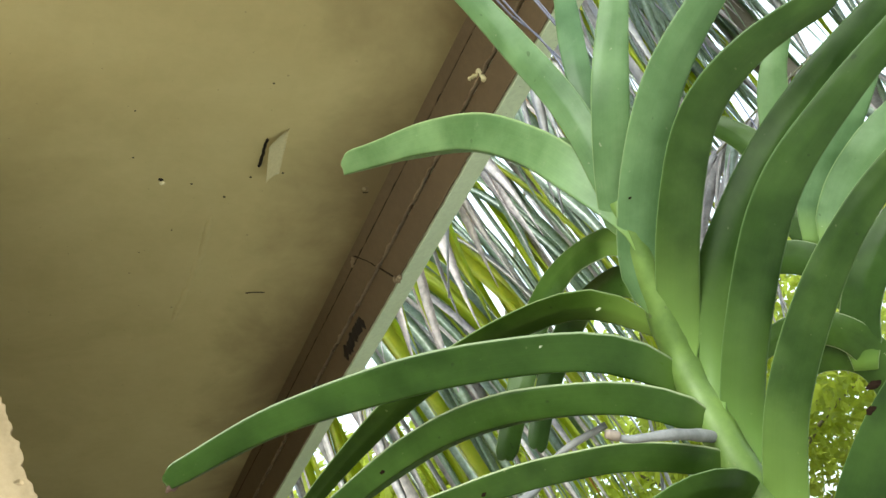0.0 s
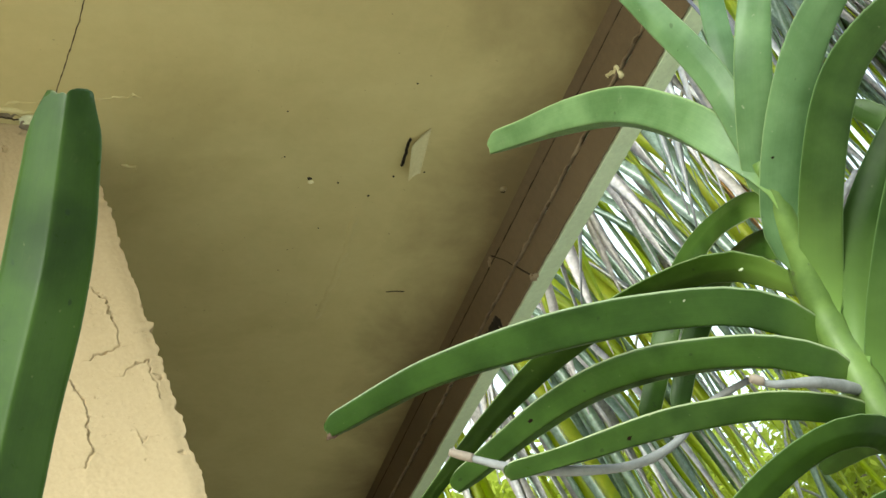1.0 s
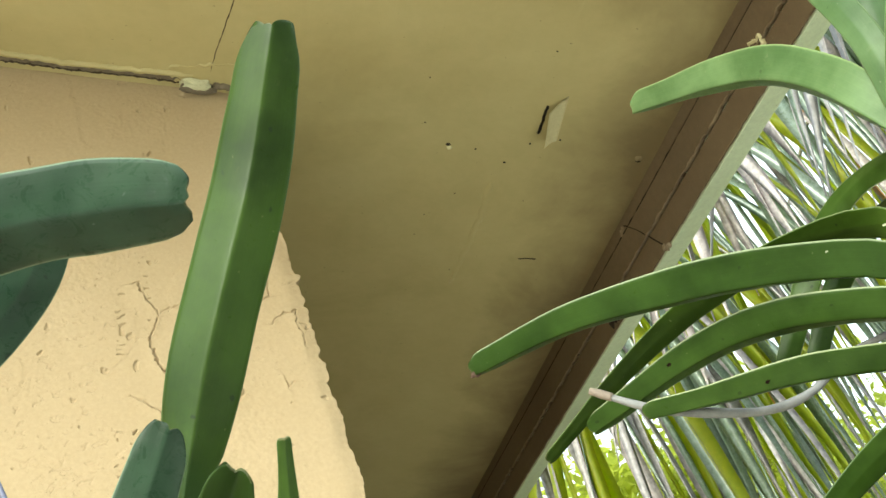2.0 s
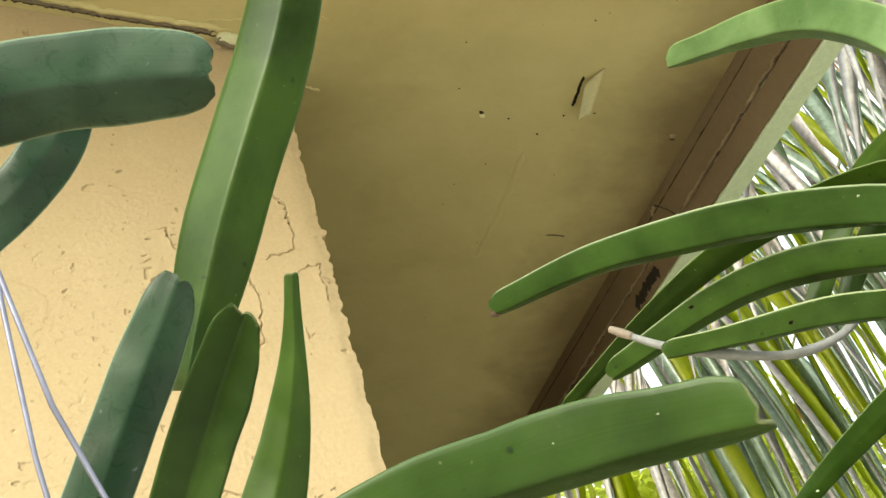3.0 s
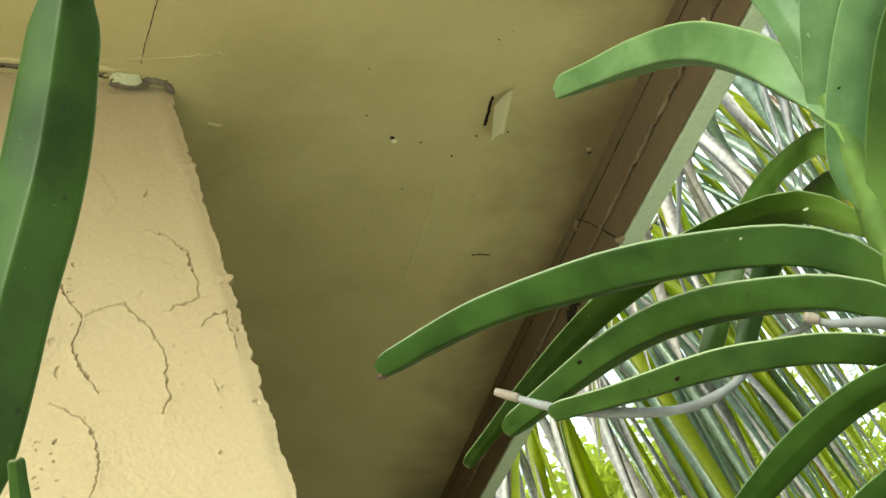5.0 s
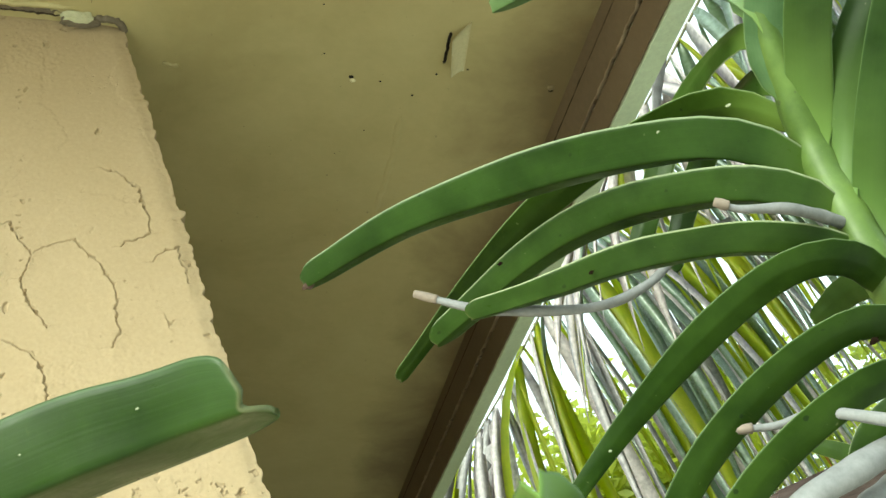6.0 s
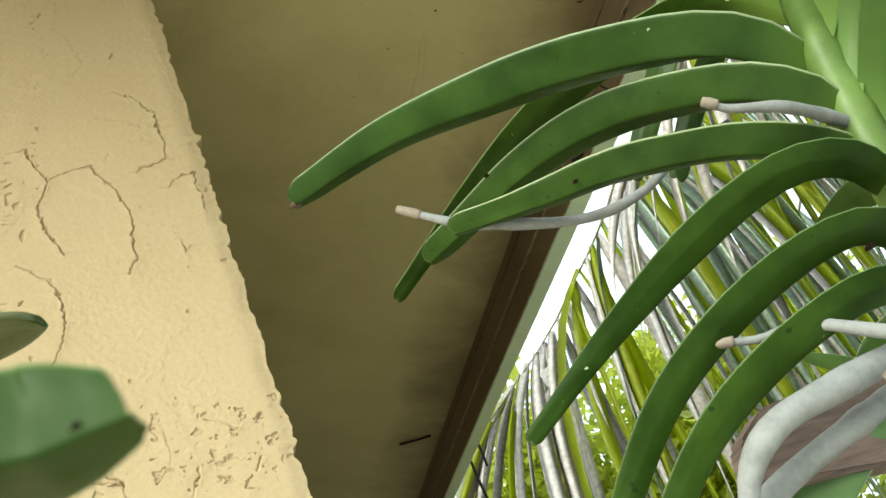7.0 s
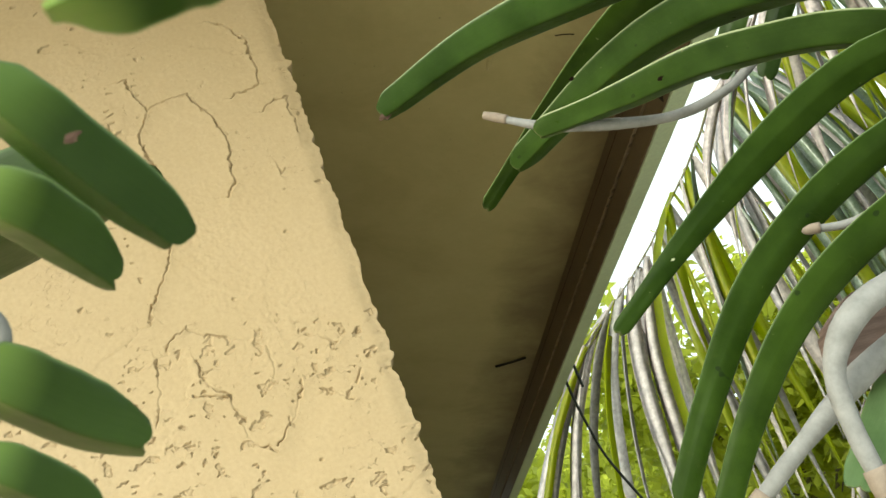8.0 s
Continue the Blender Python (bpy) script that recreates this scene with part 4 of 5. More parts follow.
leaf(orchid, [(0.2713, -0.5731, 1.6529), (0.2549, -0.5677, 1.6571), (0.2377, -0.5519, 1.6465), (0.2237, -0.5273, 1.6153)], 0.0211, (-0.351, -0.891, -0.288), (-0.646, -0.723, -0.244), 9, foot=0.5)
leaf(orchid, [(0.2801, -0.4995, 1.6498), (0.2737, -0.4786, 1.6687), (0.2649, -0.4599, 1.6861)], 0.0117, (-0.848, -0.499, 0.178), (-0.843, -0.518, 0.143), 9, foot=0.5)
leaf(orchid, [(0.2783, -0.5923, 1.7266), (0.2738, -0.5689, 1.7353), (0.2659, -0.5390, 1.7349)], 0.0194, (-0.980, -0.163, -0.111), (-0.889, -0.271, -0.368), 9, foot=0.5)
root(orchid, [(0.0450, -0.4964, 1.8393), (0.0655, -0.5072, 1.8183), (0.0820, -0.5202, 1.8023), (0.1299, -0.5370, 1.7815), (0.1632, -0.5489, 1.7814), (0.1943, -0.5541, 1.7963), (0.2205, -0.5762, 1.7968)], 0.0034, 0.0023)
root(orchid, [(0.1687, -0.6373, 1.7756), (0.1793, -0.6370, 1.7691), (0.2063, -0.6381, 1.7620), (0.2413, -0.6242, 1.7563), (0.2679, -0.6109, 1.7505), (0.2865, -0.5938, 1.7468)], 0.0035, 0.0044)
root(orchid, [(0.1150, -0.6267, 1.6603), (0.1316, -0.6331, 1.6542), (0.1471, -0.6469, 1.6500), (0.1670, -0.6624, 1.6324), (0.1869, -0.6675, 1.6215), (0.2259, -0.6623, 1.6206), (0.2879, -0.6469, 1.6331)], 0.0030, 0.0040)
root(orchid, [(0.0839, -0.6413, 1.5394), (0.0823, -0.6448, 1.5706), (0.0864, -0.6485, 1.5951), (0.1049, -0.6549, 1.6117), (0.1408, -0.6541, 1.6189), (0.1952, -0.6409, 1.6287), (0.2640, -0.6236, 1.6434)], 0.0059, 0.0071)
root(orchid, [(0.0383, -0.6146, 1.5546), (0.0605, -0.6249, 1.5687), (0.0948, -0.6299, 1.5866), (0.1143, -0.6330, 1.5951), (0.1461, -0.6360, 1.6042), (0.1971, -0.6235, 1.6168), (0.2598, -0.6150, 1.6307)], 0.0055, 0.0066)
root(orchid, [(0.1466, -0.6794, 1.6105), (0.1545, -0.6761, 1.5985), (0.1652, -0.6718, 1.5814), (0.1902, -0.6606, 1.5656)], 0.0040, 0.0051)


def blemish(plant, place, toward, radius, material, label):
    """A small flattened scab on a leaf."""
    bm = bmesh.new()
    bmesh.ops.create_icosphere(bm, subdivisions=2, radius=1)
    n = Vector(toward)
    a = n.cross(Vector((0, 0, 1))).normalized()
    c = n.cross(a)
    for v in bm.verts:
        r = 1 + 0.8 * noise.noise(v.co * 1.6 + Vector(place) * 70) + 0.4 * noise.noise(v.co * 4 + Vector(place) * 50)
        q = v.co * (radius * r)
        v.co = Vector(place) + a * (q.x * 1.3) + c * (q.y * 0.8) + n * (q.z * 0.18)
    part("leaf_scab", bm, material, plant, label)


blemish(orchid, (0.1411, -0.5854, 1.7824), (-0.479, -0.768, -0.425), 0.0018, DRY, "small brown wound on a leaf")
blemish(orchid, (0.0015, -0.4238, 1.9055), (-0.197, -0.838, -0.509), 0.0034, WITHER, "withered brown leaf tip")
blemish(orchid, (0.2633, -0.6448, 1.8329), (-0.713, -0.656, -0.249), 0.0012, DRY, "small dark pit near the stem")
blemish(orchid, (0.2480, -0.6767, 1.8954), (-0.702, -0.619, -0.351), 0.0008, DRY, "small grey scar near the stem")
blemish(orchid, (0.2571, -0.7322, 1.7244), (-0.796, -0.597, -0.098), 0.0028, DRY, "dark rotted patch on a leaf")
blemish(orchid, (0.2568, -0.7212, 1.7154), (-0.788, -0.610, -0.082), 0.0021, DRY, "dark rotted patch on a leaf")
blemish(orchid, (0.0736, -0.5829, 1.6815), (-0.406, -0.870, -0.279), 0.0007, PALE, "pale fleck on a leaf")
blemish(orchid, (0.1824, -0.6082, 1.8481), (-0.524, -0.681, -0.512), 0.0007, PALE, "pale scraped fleck on a leaf edge")
blemish(orchid, (0.2454, -0.6011, 1.8625), (-0.662, -0.695, -0.281), 0.001, PALE, "pale scraped fleck on a leaf edge")
blemish(orchid, (0.0981, -0.5133, 1.8380), (-0.368, -0.802, -0.471), 0.0013, DRY, "small dark pit on a leaf")
blemish(orchid, (0.1193, -0.5716, 1.7871), (-0.442, -0.786, -0.433), 0.0012, DRY, "small dark pit on a leaf")
blemish(orchid, (0.1936, -0.6514, 1.6736), (-0.637, -0.724, -0.264), 0.0018, DRY, "small dark pit on a leaf")

board = bmesh.new()
corner = [(0.1124, -0.6138, 1.6198), (0.1295, -0.6121, 1.6307), (0.3298, -0.5742, 1.6494), (0.3319, -0.5807, 1.5704), (0.1107, -0.6065, 1.5999)]
for lift in (0, 0.018):
    for x, y, z in corner:
        board.verts.new((x, y + lift, z))
board.verts.ensure_lookup_table()
board.faces.new(board.verts[0:5])
board.faces.new(board.verts[5:10][::-1])
for i in range(5):
    board.faces.new([board.verts[k] for k in (i, i + 5, (i + 1) % 5 + 5, (i + 1) % 5)])
bmesh.ops.recalc_face_normals(board, faces=board.faces)
bmesh.ops.bevel(board, geom=board.edges[:], offset=0.002, segments=2, affect="EDGES")
part("mount_board", board, WOOD, orchid, "weathered grey-pink wooden mount board")


def wire(plant, points, radius=0.0008):
    v, f = tube(points, [radius, radius], 30, 6)
    child("wire", mesh_of("wire", v, f, WIRE), plant, "thin dull hanging wire")


wire(orchid, [(0.3114, -0.5720, 1.6447), (0.4241, -0.5413, 2.0496), (0.3871, -0.5594, 2.1791), (0.3300, -0.5700, 2.4920)])
wire(orchid, [(0.2924, -0.5771, 1.6448), (0.4140, -0.5441, 2.0902), (0.3749, -0.5621, 2.1890), (0.3250, -0.5700, 2.4930)])
wire(orchid, [(0.3208, -0.5720, 1.6446), (0.4389, -0.5388, 2.0597), (0.4106, -0.5686, 2.1591), (0.3450, -0.5800, 2.4870)])
wire(orchid, [(0.3254, -0.5720, 1.6446), (0.4436, -0.5364, 2.0391), (0.4178, -0.5660, 2.1493), (0.3500, -0.5800, 2.4850)])

# ---- orchid farther along the eave ----
plant_leaf[back_orchid.name] = LEAF
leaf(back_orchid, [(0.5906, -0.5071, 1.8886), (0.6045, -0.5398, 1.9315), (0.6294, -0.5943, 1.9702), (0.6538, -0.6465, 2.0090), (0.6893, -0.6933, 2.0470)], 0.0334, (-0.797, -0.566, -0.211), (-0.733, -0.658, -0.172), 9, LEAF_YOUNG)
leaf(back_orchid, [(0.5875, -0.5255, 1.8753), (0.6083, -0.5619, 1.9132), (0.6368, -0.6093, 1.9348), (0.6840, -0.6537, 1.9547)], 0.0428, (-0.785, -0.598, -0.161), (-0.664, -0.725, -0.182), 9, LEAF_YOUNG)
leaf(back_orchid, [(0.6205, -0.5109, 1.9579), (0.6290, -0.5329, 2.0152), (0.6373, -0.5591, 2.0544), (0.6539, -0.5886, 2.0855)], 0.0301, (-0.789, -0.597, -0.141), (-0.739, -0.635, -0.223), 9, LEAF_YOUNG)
leaf(back_orchid, [(0.6010, -0.5071, 1.8734), (0.6022, -0.5065, 1.9248), (0.6109, -0.5113, 2.0014), (0.5976, -0.4987, 2.0543)], 0.0329, (-0.822, -0.570, -0.008), (-0.853, -0.503, -0.142), 9)
leaf(back_orchid, [(0.5861, -0.5088, 1.8201), (0.5728, -0.5137, 1.8755), (0.5550, -0.4864, 1.9052), (0.5288, -0.4484, 1.9281)], 0.0314, (-0.785, -0.562, -0.262), (-0.842, -0.505, -0.189), 9)
leaf(back_orchid, [(0.5864, -0.5021, 1.7528), (0.5574, -0.5075, 1.8072), (0.5378, -0.4783, 1.8368), (0.5096, -0.4421, 1.8374)], 0.0304, (-0.672, -0.590, -0.447), (-0.774, -0.609, -0.173), 9)
leaf(back_orchid, [(0.5624, -0.4956, 1.7761), (0.5685, -0.5212, 1.8171), (0.5882, -0.5537, 1.8489), (0.6291, -0.6015, 1.8816)], 0.0339, (-0.822, -0.519, -0.234), (-0.737, -0.668, -0.107), 9)
leaf(back_orchid, [(0.5865, -0.4833, 1.7180), (0.5673, -0.5005, 1.7780), (0.5514, -0.4734, 1.8055), (0.5233, -0.4343, 1.8021)], 0.0284, (-0.740, -0.535, -0.408), (-0.786, -0.603, -0.140), 9)
BSTEM = ((0.5865, -0.4833, 1.7180), (0.5806, -0.5070, 1.7980), (0.5955, -0.5212, 1.8834))
nv, nf = tube(BSTEM, [0.008, 0.008, 0.006], 20, 10, 0.2)
child("stem", mesh_of("stem", nv, nf, STEM_GREEN, [(0.5, 0.3)] * len(nv)), back_orchid)
wire(back_orchid, [BSTEM[-1], (0.7572, -0.4360, 2.1978), (0.6200, -0.5500, 2.2920)])

# ---- nearer orchids ----
near_orchid = thing("orchid_plant", (-0.2740, -0.7534, 1.5925), "broad-leaved orchid with notched dark green leaves", "orchid")
side_orchid = thing("orchid_plant", (-0.3344, -0.6849, 1.6514), "dusty blue-green orchid with blunt notched leaves", "orchid")
plant_leaf[near_orchid.name] = LEAF_NEAR
plant_leaf[side_orchid.name] = LEAF_BLUE
leaf(near_orchid, [(-0.2518, -0.7190, 1.7327), (-0.2445, -0.7289, 1.7534), (-0.2268, -0.7504, 1.7942), (-0.2019, -0.7765, 1.8434), (-0.1826, -0.8066, 1.8910)], 0.0383, (-0.108, -0.910, -0.400), (-0.142, -0.891, -0.431), 44)
leaf(side_orchid, [(-0.3581, -0.7231, 1.8647), (-0.3276, -0.7226, 1.8721), (-0.2925, -0.7300, 1.8746), (-0.2570, -0.7370, 1.8705), (-0.2244, -0.7446, 1.8623)], 0.0445, (0.048, -0.654, -0.755), (-0.370, -0.612, -0.699), 27, lobed=0.45)
leaf(side_orchid, [(-0.3510, -0.6715, 1.8186), (-0.3265, -0.6746, 1.8433), (-0.3006, -0.6843, 1.8628), (-0.2845, -0.6950, 1.8802), (-0.2734, -0.7036, 1.9078)], 0.0272, (0.156, -0.890, -0.428), (0.085, -0.936, -0.341), 20)
leaf(near_orchid, [(-0.3083, -0.7066, 1.6643), (-0.2910, -0.7161, 1.6903), (-0.2759, -0.7296, 1.7163), (-0.2629, -0.7421, 1.7379), (-0.2514, -0.7532, 1.7561)], 0.0246, (-0.087, -0.848, -0.522), (-0.048, -0.881, -0.471), 26, LEAF_BLUE)
leaf(near_orchid, [(-0.2757, -0.7197, 1.6569), (-0.2626, -0.7264, 1.6805), (-0.2515, -0.7426, 1.7013), (-0.2419, -0.7601, 1.7156), (-0.2350, -0.7762, 1.7250)], 0.0257, (-0.131, -0.872, -0.471), (-0.293, -0.600, -0.744), -34)
leaf(near_orchid, [(-0.2501, -0.7680, 1.6361), (-0.2391, -0.7708, 1.6592), (-0.2305, -0.7801, 1.6802), (-0.2251, -0.7930, 1.7009), (-0.2227, -0.8075, 1.7209)], 0.0225, (-0.180, -0.889, -0.422), (-0.031, -0.821, -0.570), 30, tip=0.22, lobed=0.0)
leaf(near_orchid, [(-0.2688, -0.8111, 1.6173), (-0.2268, -0.8256, 1.6270), (-0.2077, -0.8322, 1.6314), (-0.1901, -0.8387, 1.6319), (-0.1728, -0.8466, 1.6310), (-0.1574, -0.8554, 1.6290), (-0.1462, -0.8637, 1.6267), (-0.1397, -0.8707, 1.6244)], 0.0305, (0.077, -0.588, -0.805), (-0.250, -0.565, -0.786), 44, lobed=0.3)
leaf(near_orchid, [(-0.2116, -0.7798, 1.6376), (-0.2060, -0.7838, 1.6443), (-0.2004, -0.7898, 1.6517)], 0.0074, (-0.351, -0.791, -0.501), (-0.357, -0.792, -0.495), 25)
leaf(near_orchid, [(-0.1280, -1.0013, 1.5447), (-0.1240, -1.0016, 1.5453), (-0.1226, -1.0017, 1.5455), (-0.1218, -1.0018, 1.5454), (-0.1205, -1.0020, 1.5455), (-0.1192, -1.0022, 1.5456)], 0.0062, (0.154, -0.810, -0.565), (0.033, -0.811, -0.584), 56, LEAF_ARCH, tip=0.75, lobed=0.25)
leaf(near_orchid, [(-0.1374, -0.9766, 1.5632), (-0.1355, -0.9729, 1.5614), (-0.1339, -0.9698, 1.5602), (-0.1313, -0.9661, 1.5579), (-0.1282, -0.9624, 1.5551)], 0.008, (-0.215, -0.588, -0.780), (-0.301, -0.668, -0.681), 50, LEAF_ARCH)
leaf(near_orchid, [(-0.1413, -0.9656, 1.5608), (-0.1390, -0.9628, 1.5601), (-0.1376, -0.9604, 1.5596), (-0.1361, -0.9578, 1.5587), (-0.1343, -0.9550, 1.5573)], 0.0086, (-0.085, -0.586, -0.806), (-0.239, -0.692, -0.681), 50, LEAF_ARCH)
leaf(near_orchid, [(-0.1449, -0.9600, 1.5493), (-0.1434, -0.9575, 1.5485), (-0.1418, -0.9551, 1.5476), (-0.1393, -0.9523, 1.5461), (-0.1359, -0.9496, 1.5446)], 0.0092, (-0.091, -0.699, -0.710), (-0.133, -0.721, -0.680), 50, LEAF_ARCH)
leaf(near_orchid, [(-0.1462, -0.9579, 1.5434), (-0.1440, -0.9553, 1.5421), (-0.1423, -0.9530, 1.5408), (-0.1407, -0.9507, 1.5390)], 0.0064, (-0.031, -0.756, -0.653), (-0.166, -0.830, -0.532), 50, LEAF_ARCH)
blemish(near_orchid, (-0.2198, -0.8290, 1.6283), (-0.224, -0.911, -0.346), 0.0014, DRY, "dark brown crack in a leaf")
blemish(near_orchid, (-0.2149, -0.8307, 1.6295), (-0.236, -0.908, -0.345), 0.0012, DRY, "dark brown crack in a leaf")
blemish(near_orchid, (-0.2102, -0.8324, 1.6306), (-0.211, -0.915, -0.344), 0.0012, DRY, "dark brown crack in a leaf")
blemish(near_orchid, (-0.1795, -0.8473, 1.6377), (-0.381, -0.835, -0.397), 0.00022, PALE, "pale fleck on a leaf")
blemish(near_orchid, (-0.1570, -0.8597, 1.6351), (-0.473, -0.802, -0.365), 0.00022, PALE, "pale fleck on a leaf")
blemish(near_orchid, (-0.1203, -1.0033, 1.5452), (-0.20, -0.88, -0.43), 0.00012, DRY, "small dark spot on a leaf")
blemish(near_orchid, (-0.1319, -0.9721, 1.5594), (-0.20, -0.88, -0.43), 0.0005, WITHER, "brown spot on a leaf")
root(near_orchid, [(-0.1479, -0.9558, 1.5480), (-0.1446, -0.9558, 1.5502), (-0.1428, -0.9566, 1.5528), (-0.1425, -0.9574, 1.5546), (-0.1436, -0.9585, 1.5562)], 0.0006, 0.0007)
wire(near_orchid, [(-0.2689, -0.8224, 1.6048), (-0.2784, -0.8144, 1.6492), (-0.2995, -0.8305, 1.7107), (-0.3780, -0.8149, 2.0893), (-0.4600, -0.5900, 2.7550)])
wire(near_orchid, [(-0.2856, -0.7988, 1.6039), (-0.2956, -0.7934, 1.6635), (-0.3020, -0.8059, 1.7135), (-0.3396, -0.7943, 2.0902), (-0.4200, -0.5800, 2.7420)])
nv, nf = tube([(-0.2751, -0.7381, 1.4983), (-0.2743, -0.7487, 1.5924), (-0.2686, -0.7391, 1.6747)], [0.006, 0.008, 0.007], 14, 10, 0.2)
child("stem", mesh_of("stem", nv, nf, STEM_GREEN, [(0.5, 0.3)] * len(nv)), near_orchid)
nv, nf = tube([(-0.4416, -0.4389, 1.4949), (-0.4627, -0.4499, 1.7395), (-0.4852, -0.4843, 2.0075)], [0.010, 0.011, 0.009], 20, 10, 0.2)
child("stem", mesh_of("stem", nv, nf, STEM_GREEN, [(0.5, 0.3)] * len(nv)), side_orchid)
wire(near_orchid, [(-0.2864, -0.8220, 1.5945), (-0.3215, -0.7319, 1.6027), (-0.3362, -0.6346, 1.6313)])
wire(side_orchid, [(-0.3362, -0.6346, 1.6313), (-0.4292, -0.5298, 1.6900), (-0.4627, -0.4675, 1.7890)])
wire(side_orchid, [(-0.4741, -0.4661, 1.8880), (-0.4888, -0.4906, 2.2889), (-0.5050, -0.4800, 2.7680)])

# ---- palm behind the eave ----
leaflet_seed = [100]


def leaflet_mesh(start, way, length, width, hang):
    """One narrow folded leaflet that bends over and hangs."""
    leaflet_seed[0] += 1
    rnd = random.Random(leaflet_seed[0])
    pts, p, d = [Vector(start)], Vector(start), Vector(way).normalized()
    for k in range(9):
        d = (d + Vector((0, 0, -1)) * hang + Vector((rnd.uniform(-.05, .05), rnd.uniform(-.05, .05), 0))).normalized()
        p = p + d * (length / 9)
        pts.append(p.copy())
    ref = Vector((rnd.uniform(-1, 1), rnd.uniform(-1, 1), rnd.uniform(-0.2, 0.2))).normalized()
    verts, uvs, faces = [], [], []
    rings = 13
    line, _ = spline(pts, rings)
    for i, c in enumerate(line):
        s = i / (rings - 1)
        t = (line[min(i + 1, rings - 1)] - line[max(i - 1, 0)]).normalized()
        side = t.cross(ref).normalized()
        n = side.cross(t)
        w = width * (0.45 + 0.55 * smooth01(0, 0.15, s)) * (1 - 0.92 * smooth01(0.45, 1.0, s)) / 2
        for u, lift in ((-1, 0.5), (0, 0), (1, 0.5), (0, -0.10)):
            verts.append(c + side * (u * w) + n * (lift * w))
            uvs.append(((u + 1) / 2, 0.35 + 0.6 * s))
    for i in range(rings - 1):
        a = i * 4
        for j in range(4):
            b = (j + 1) % 4
            faces.append((a + j, a + b, a + b + 4, a + j + 4))
    faces += [(3, 2, 1, 0), tuple(range((rings - 1) * 4, rings * 4))]
    return verts, faces, uvs


def frond(palm, points, pairs, length, width, hang, spread, mix, seed, single=True):
    """A feather frond: an arching rachis with leaflets on both sides; far ones keep theirs in three joined meshes."""
    rnd = random.Random(seed)
    v, f = tube(points, [0.005, 0.013, 0.021, 0.029], 30, 8)
    stalk = child("frond", mesh_of("frond", v, f, RACHIS), palm)
    line, run = spline(points, pairs + 1)
    heap = {}
    for i in range(0, pairs + 1):
        s = i / pairs
        t = (line[max(i, 1)] - line[max(i, 1) - 1]).normalized()
        flat = t.cross(Vector((0, 0, 1))).normalized()
        for sgn in (-1, 1):
            tipward, dried = smooth01(0.16, 0.01, s), smooth01(0.40, 0.04, s)
            way = -t * (0.8 * tipward) + flat * (sgn * spread * (1 - 0.5 * tipward)) + Vector((0.17 * (1 - tipward), 0, rnd.uniform(-0.6, -0.2)))
            way += Vector((-0.42, 0.26, 0.1)) * (dried * rnd.uniform(0.0, 1.0))
            pick = rnd.random() + 0.55 * dried
            mat = PALM_GREEN if pick < mix[0] else PALM_YELLOW if pick < mix[1] else PALM_ORANGE if pick < mix[1] + 0.012 else PALM_DRY
            size = length * (0.72 + 0.28 * smooth01(0, 0.35, s)) * rnd.uniform(0.8, 1.1)
            thin = 1 - 0.25 * tipward
            bits = leaflet_mesh(line[i] + Vector((0, 0, rnd.uniform(-0.016, 0.016))), way, size, thin * width * rnd.uniform(0.7, 1.2), hang * rnd.uniform(0.7, 1.3) * (1 - 0.55 * tipward))
            if single:
                child("leaflet", mesh_of("leaflet", bits[0], bits[1], mat, bits[2]), stalk)
            else:
                vs, fs, us = heap.setdefault(mat.name, ([], [], []))
                k = len(vs)
                vs += bits[0]
                fs += [tuple(q + k for q in face) for face in bits[1]]
                us += bits[2]
    for name, (vs, fs, us) in heap.items():
        ob = child("foliage", mesh_of("foliage", vs, fs, bpy.data.materials[name], us), stalk)
        tagged(ob, kind="stuff")
    return stalk


palm = thing("palm_tree", (8.56, 4.30, 0.0), "coconut palm with drooping green, yellow and dry leaflets", "palm tree")
CROWN = (8.404, 4.304, 8.033)
tv, tf = tube([(8.56, 4.30, 0.0), (8.532, 4.304, 2.273), (8.436, 4.336, 5.473), CROWN], [0.24, 0.19, 0.17, 0.16], 40, 14, 0.1)
child("trunk", mesh_of("trunk", tv, tf, BARK), palm)
frond(palm, [(1.996, 5.847, 3.652), (2.299, 5.753, 3.858), (2.597, 5.638, 4.069), (2.873, 5.489, 4.333), (3.109, 5.357, 4.552), (3.316, 5.217, 4.780), (3.503, 5.091, 4.974), (4.754, 5.704, 5.677), (6.403, 5.228, 7.053), CROWN], 86, 3.04, 0.110, 0.36, 0.14, (0.42, 0.80), 3)
frond(palm, [(2.069, 0.590, 3.959), (2.622, 0.717, 4.602), (3.574, 0.872, 5.408), (5.446, 2.206, 6.941), CROWN], 84, 2.08, 0.090, 0.22, 0.5, (0.85, 0.95), 5, False)
frond(palm, [(4.008, 2.130, 3.562), (4.603, 2.001, 3.798), (5.422, 1.877, 4.096), (6.581, 1.670, 4.513), (7.008, 3.374, 7.433), CROWN], 70, 2.08, 0.084, 0.24, 0.3, (0.85, 0.93), 15, False)
frond(palm, [(2.913, 4.026, 4.405), (3.322, 3.793, 4.777), (3.715, 3.524, 5.124), (4.167, 3.231, 5.539), (4.790, 2.840, 6.113), CROWN], 60, 1.70, 0.095, 0.28, 0.40, (0.60, 0.72), 21, False)
frond(palm, [(4.987, 9.049, 2.587), (5.615, 8.132, 3.905), (6.598, 6.881, 5.832), (7.583, 5.631, 7.439), CROWN], 34, 2.40, 0.080, 0.30, 0.4, (0.4, 0.8), 8, False)
frond(palm, [(7.224, 8.177, 2.309), (7.552, 7.235, 4.236), (7.899, 5.961, 6.480), CROWN], 30, 2.40, 0.080, 0.25, 0.5, (0.4, 0.8), 9, False)


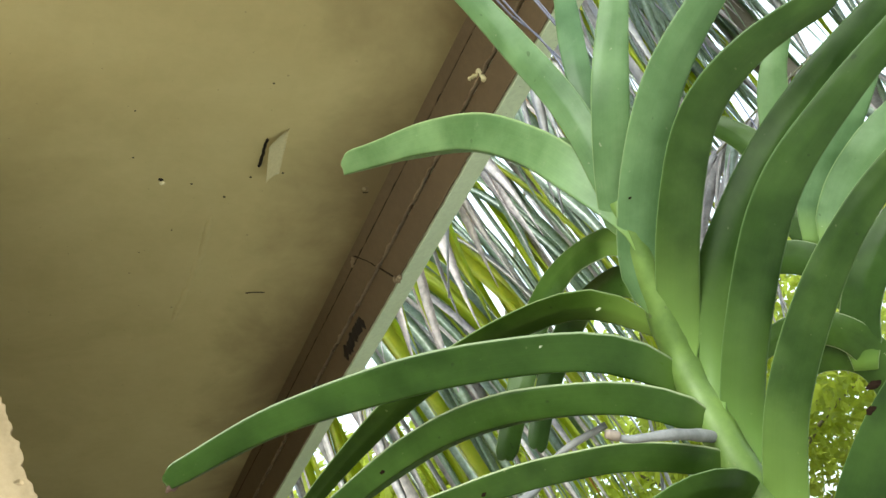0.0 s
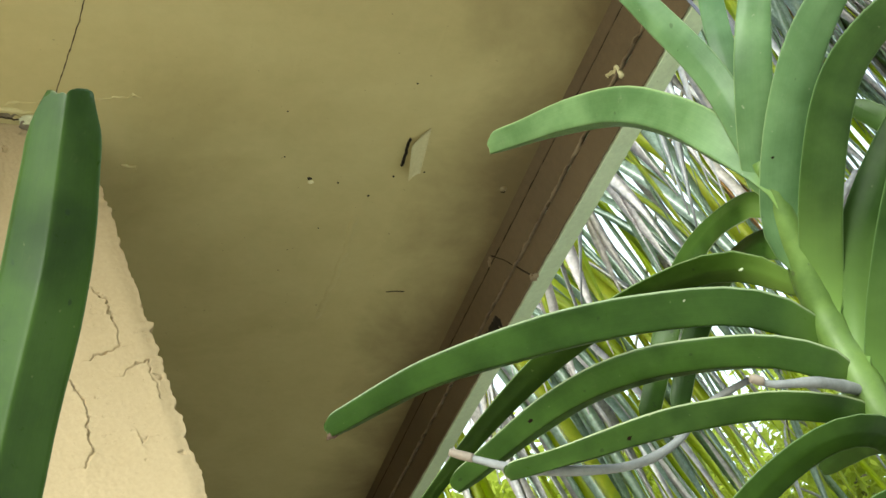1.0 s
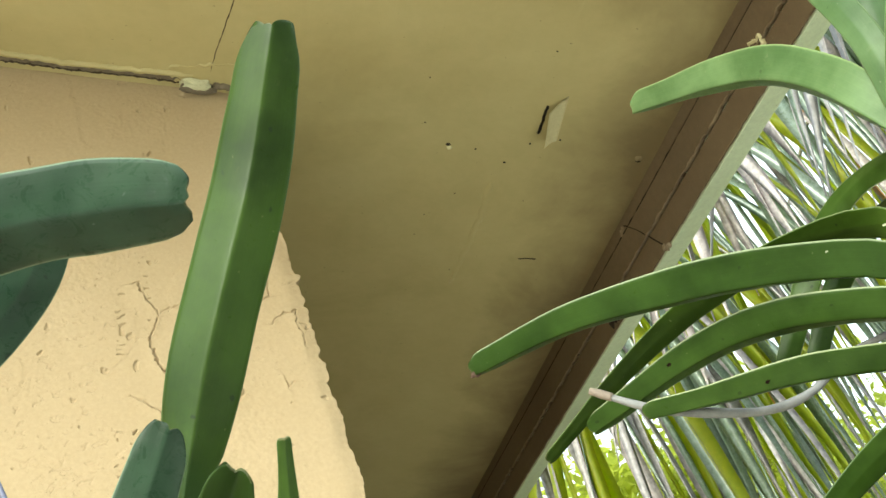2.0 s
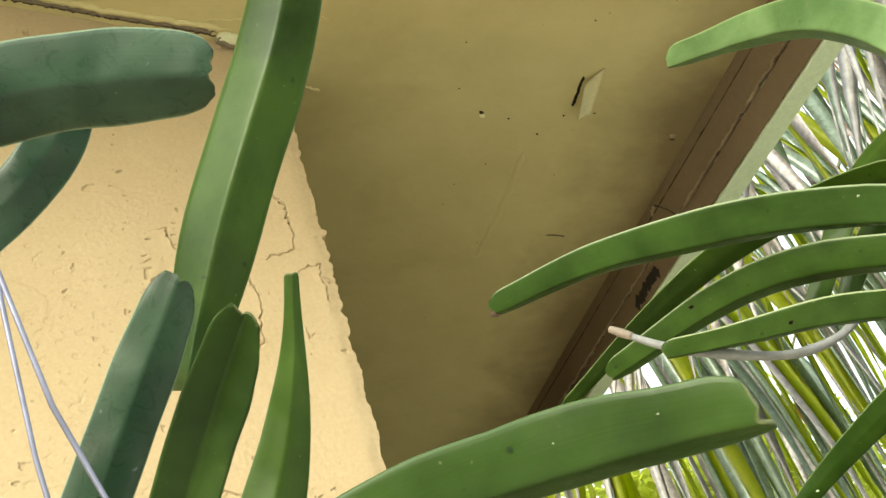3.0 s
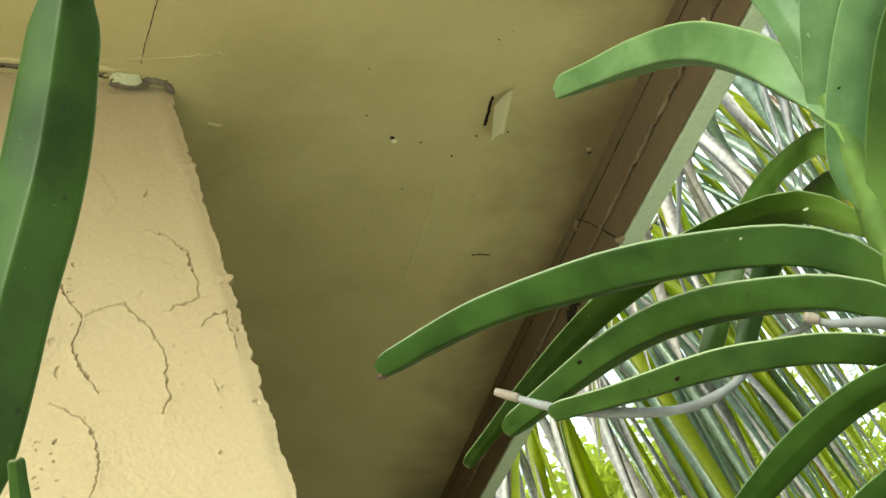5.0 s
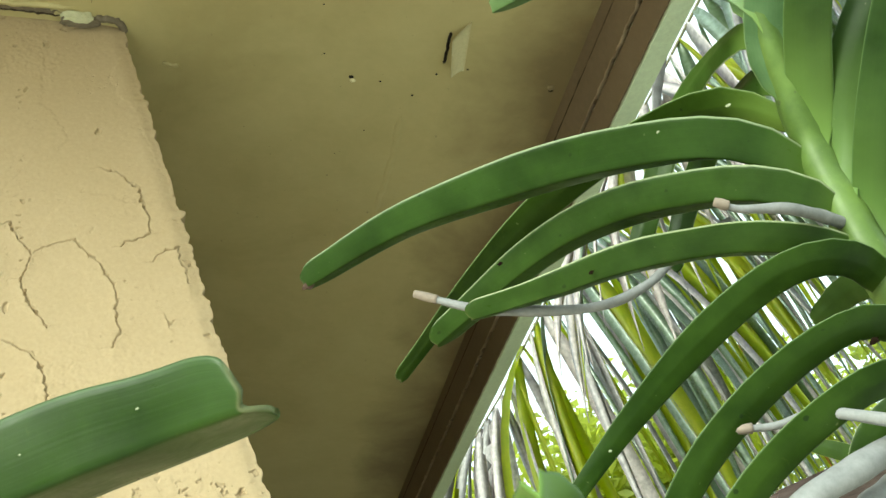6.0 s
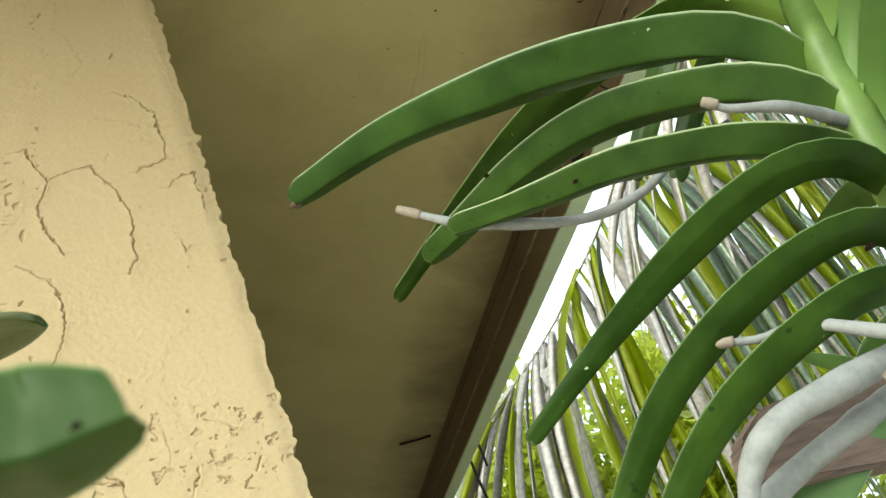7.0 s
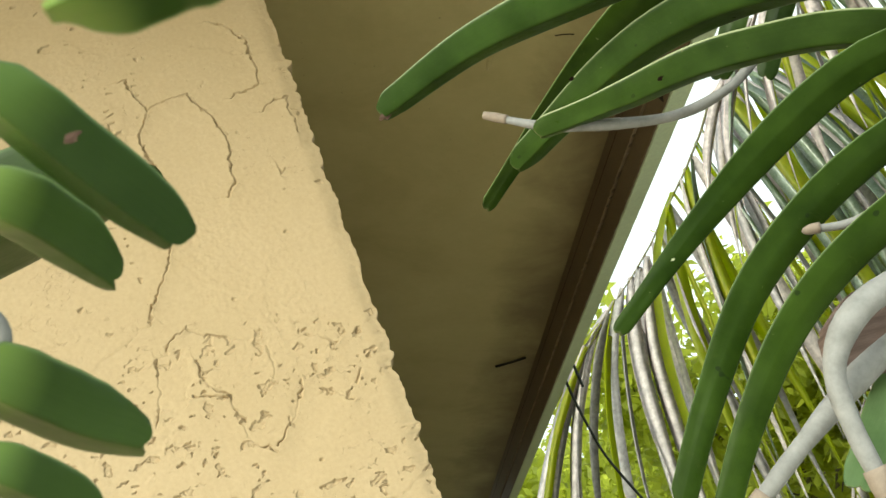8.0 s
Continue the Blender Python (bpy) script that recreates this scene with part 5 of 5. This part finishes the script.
# ---- trees in the distance ----
def tree(place, height, spread, leaves, seed, label):
    rnd = random.Random(seed)
    x, y, _ = place
    t = thing("tree", place, label, "tree", "garden trees")
    v, f = tube([place, (x + 0.1, y, height * 0.3), (x - 0.05, y + 0.1, height * 0.7)], [0.16, 0.12, 0.06], 16, 10, 0.2)
    trunk = child("trunk", mesh_of("trunk", v, f, BARK), t)
    tips = []
    for k in range(16):
        a = 2 * math.pi * k / 16 + rnd.uniform(-0.3, 0.3)
        r = spread * rnd.uniform(0.45, 1.0)
        tip = Vector((x + math.cos(a) * r, y + math.sin(a) * r, height * rnd.uniform(0.25, 1.0)))
        low = Vector((x, y, height * rnd.uniform(0.2, 0.65)))
        mid = low.lerp(tip, 0.5) + Vector((0, 0, 0.2))
        v, f = tube([low, mid, tip], [0.05, 0.03, 0.012], 12, 6, 0.2)
        child("limb", mesh_of("limb", v, f, BARK), trunk)
        tips += [tip, mid.lerp(tip, 0.5), mid]
    verts, faces = [], []
    for k in range(leaves):
        c = tips[rnd.randrange(len(tips))] + Vector([rnd.gauss(0, spread * 0.115) for _ in range(3)])
        d = Vector([rnd.gauss(0, 1) for _ in range(3)]).normalized()
        e = d.cross(Vector([rnd.gauss(0, 1) for _ in range(3)])).normalized()
        n = d.cross(e)
        s = rnd.uniform(0.07, 0.13)
        i = len(verts)
        verts += [c - d * s, c + e * s * 0.42 + n * s * 0.12, c + d * s, c - e * s * 0.42 + n * s * 0.12]
        faces.append((i, i + 1, i + 2, i + 3))
    child("crown", mesh_of("crown", verts, faces, FOLIAGE, [(0.5, 0.6)] * len(verts)), t)
    return t


tree((5.4, 11.3, 0.0), 5.1, 3.1, 40000, 11, "leafy yellow-green garden tree")
tree((11.3, 10.9, 0.0), 6.7, 3.6, 17000, 12, "leafy yellow-green garden tree with gaps")
tree((2.5, 14.0, 0.0), 5.5, 3.4, 40000, 13, "leafy green garden tree with gaps in its crown")


# ---- cables hanging from the far eave ----
for run in ([(0.6438, 1.7580, 2.3329), (0.6548, 1.7917, 2.2519), (0.6734, 1.8288, 2.1631), (0.6954, 1.8525, 2.0737), (0.7589, 1.8849, 1.9206)], [(0.6663, 1.7094, 2.3591), (0.6747, 1.7269, 2.3171), (0.6803, 1.7470, 2.2679)]):
    v, f = tube([(run[0][0] - 0.01, run[0][1], run[0][2] + 0.03)] + run, [0.004, 0.004], 30, 8)
    tagged(new("hanging_cable", mesh_of("hanging_cable", v, f, CABLE)), "loose black cable hanging from the eave edge", "cable")
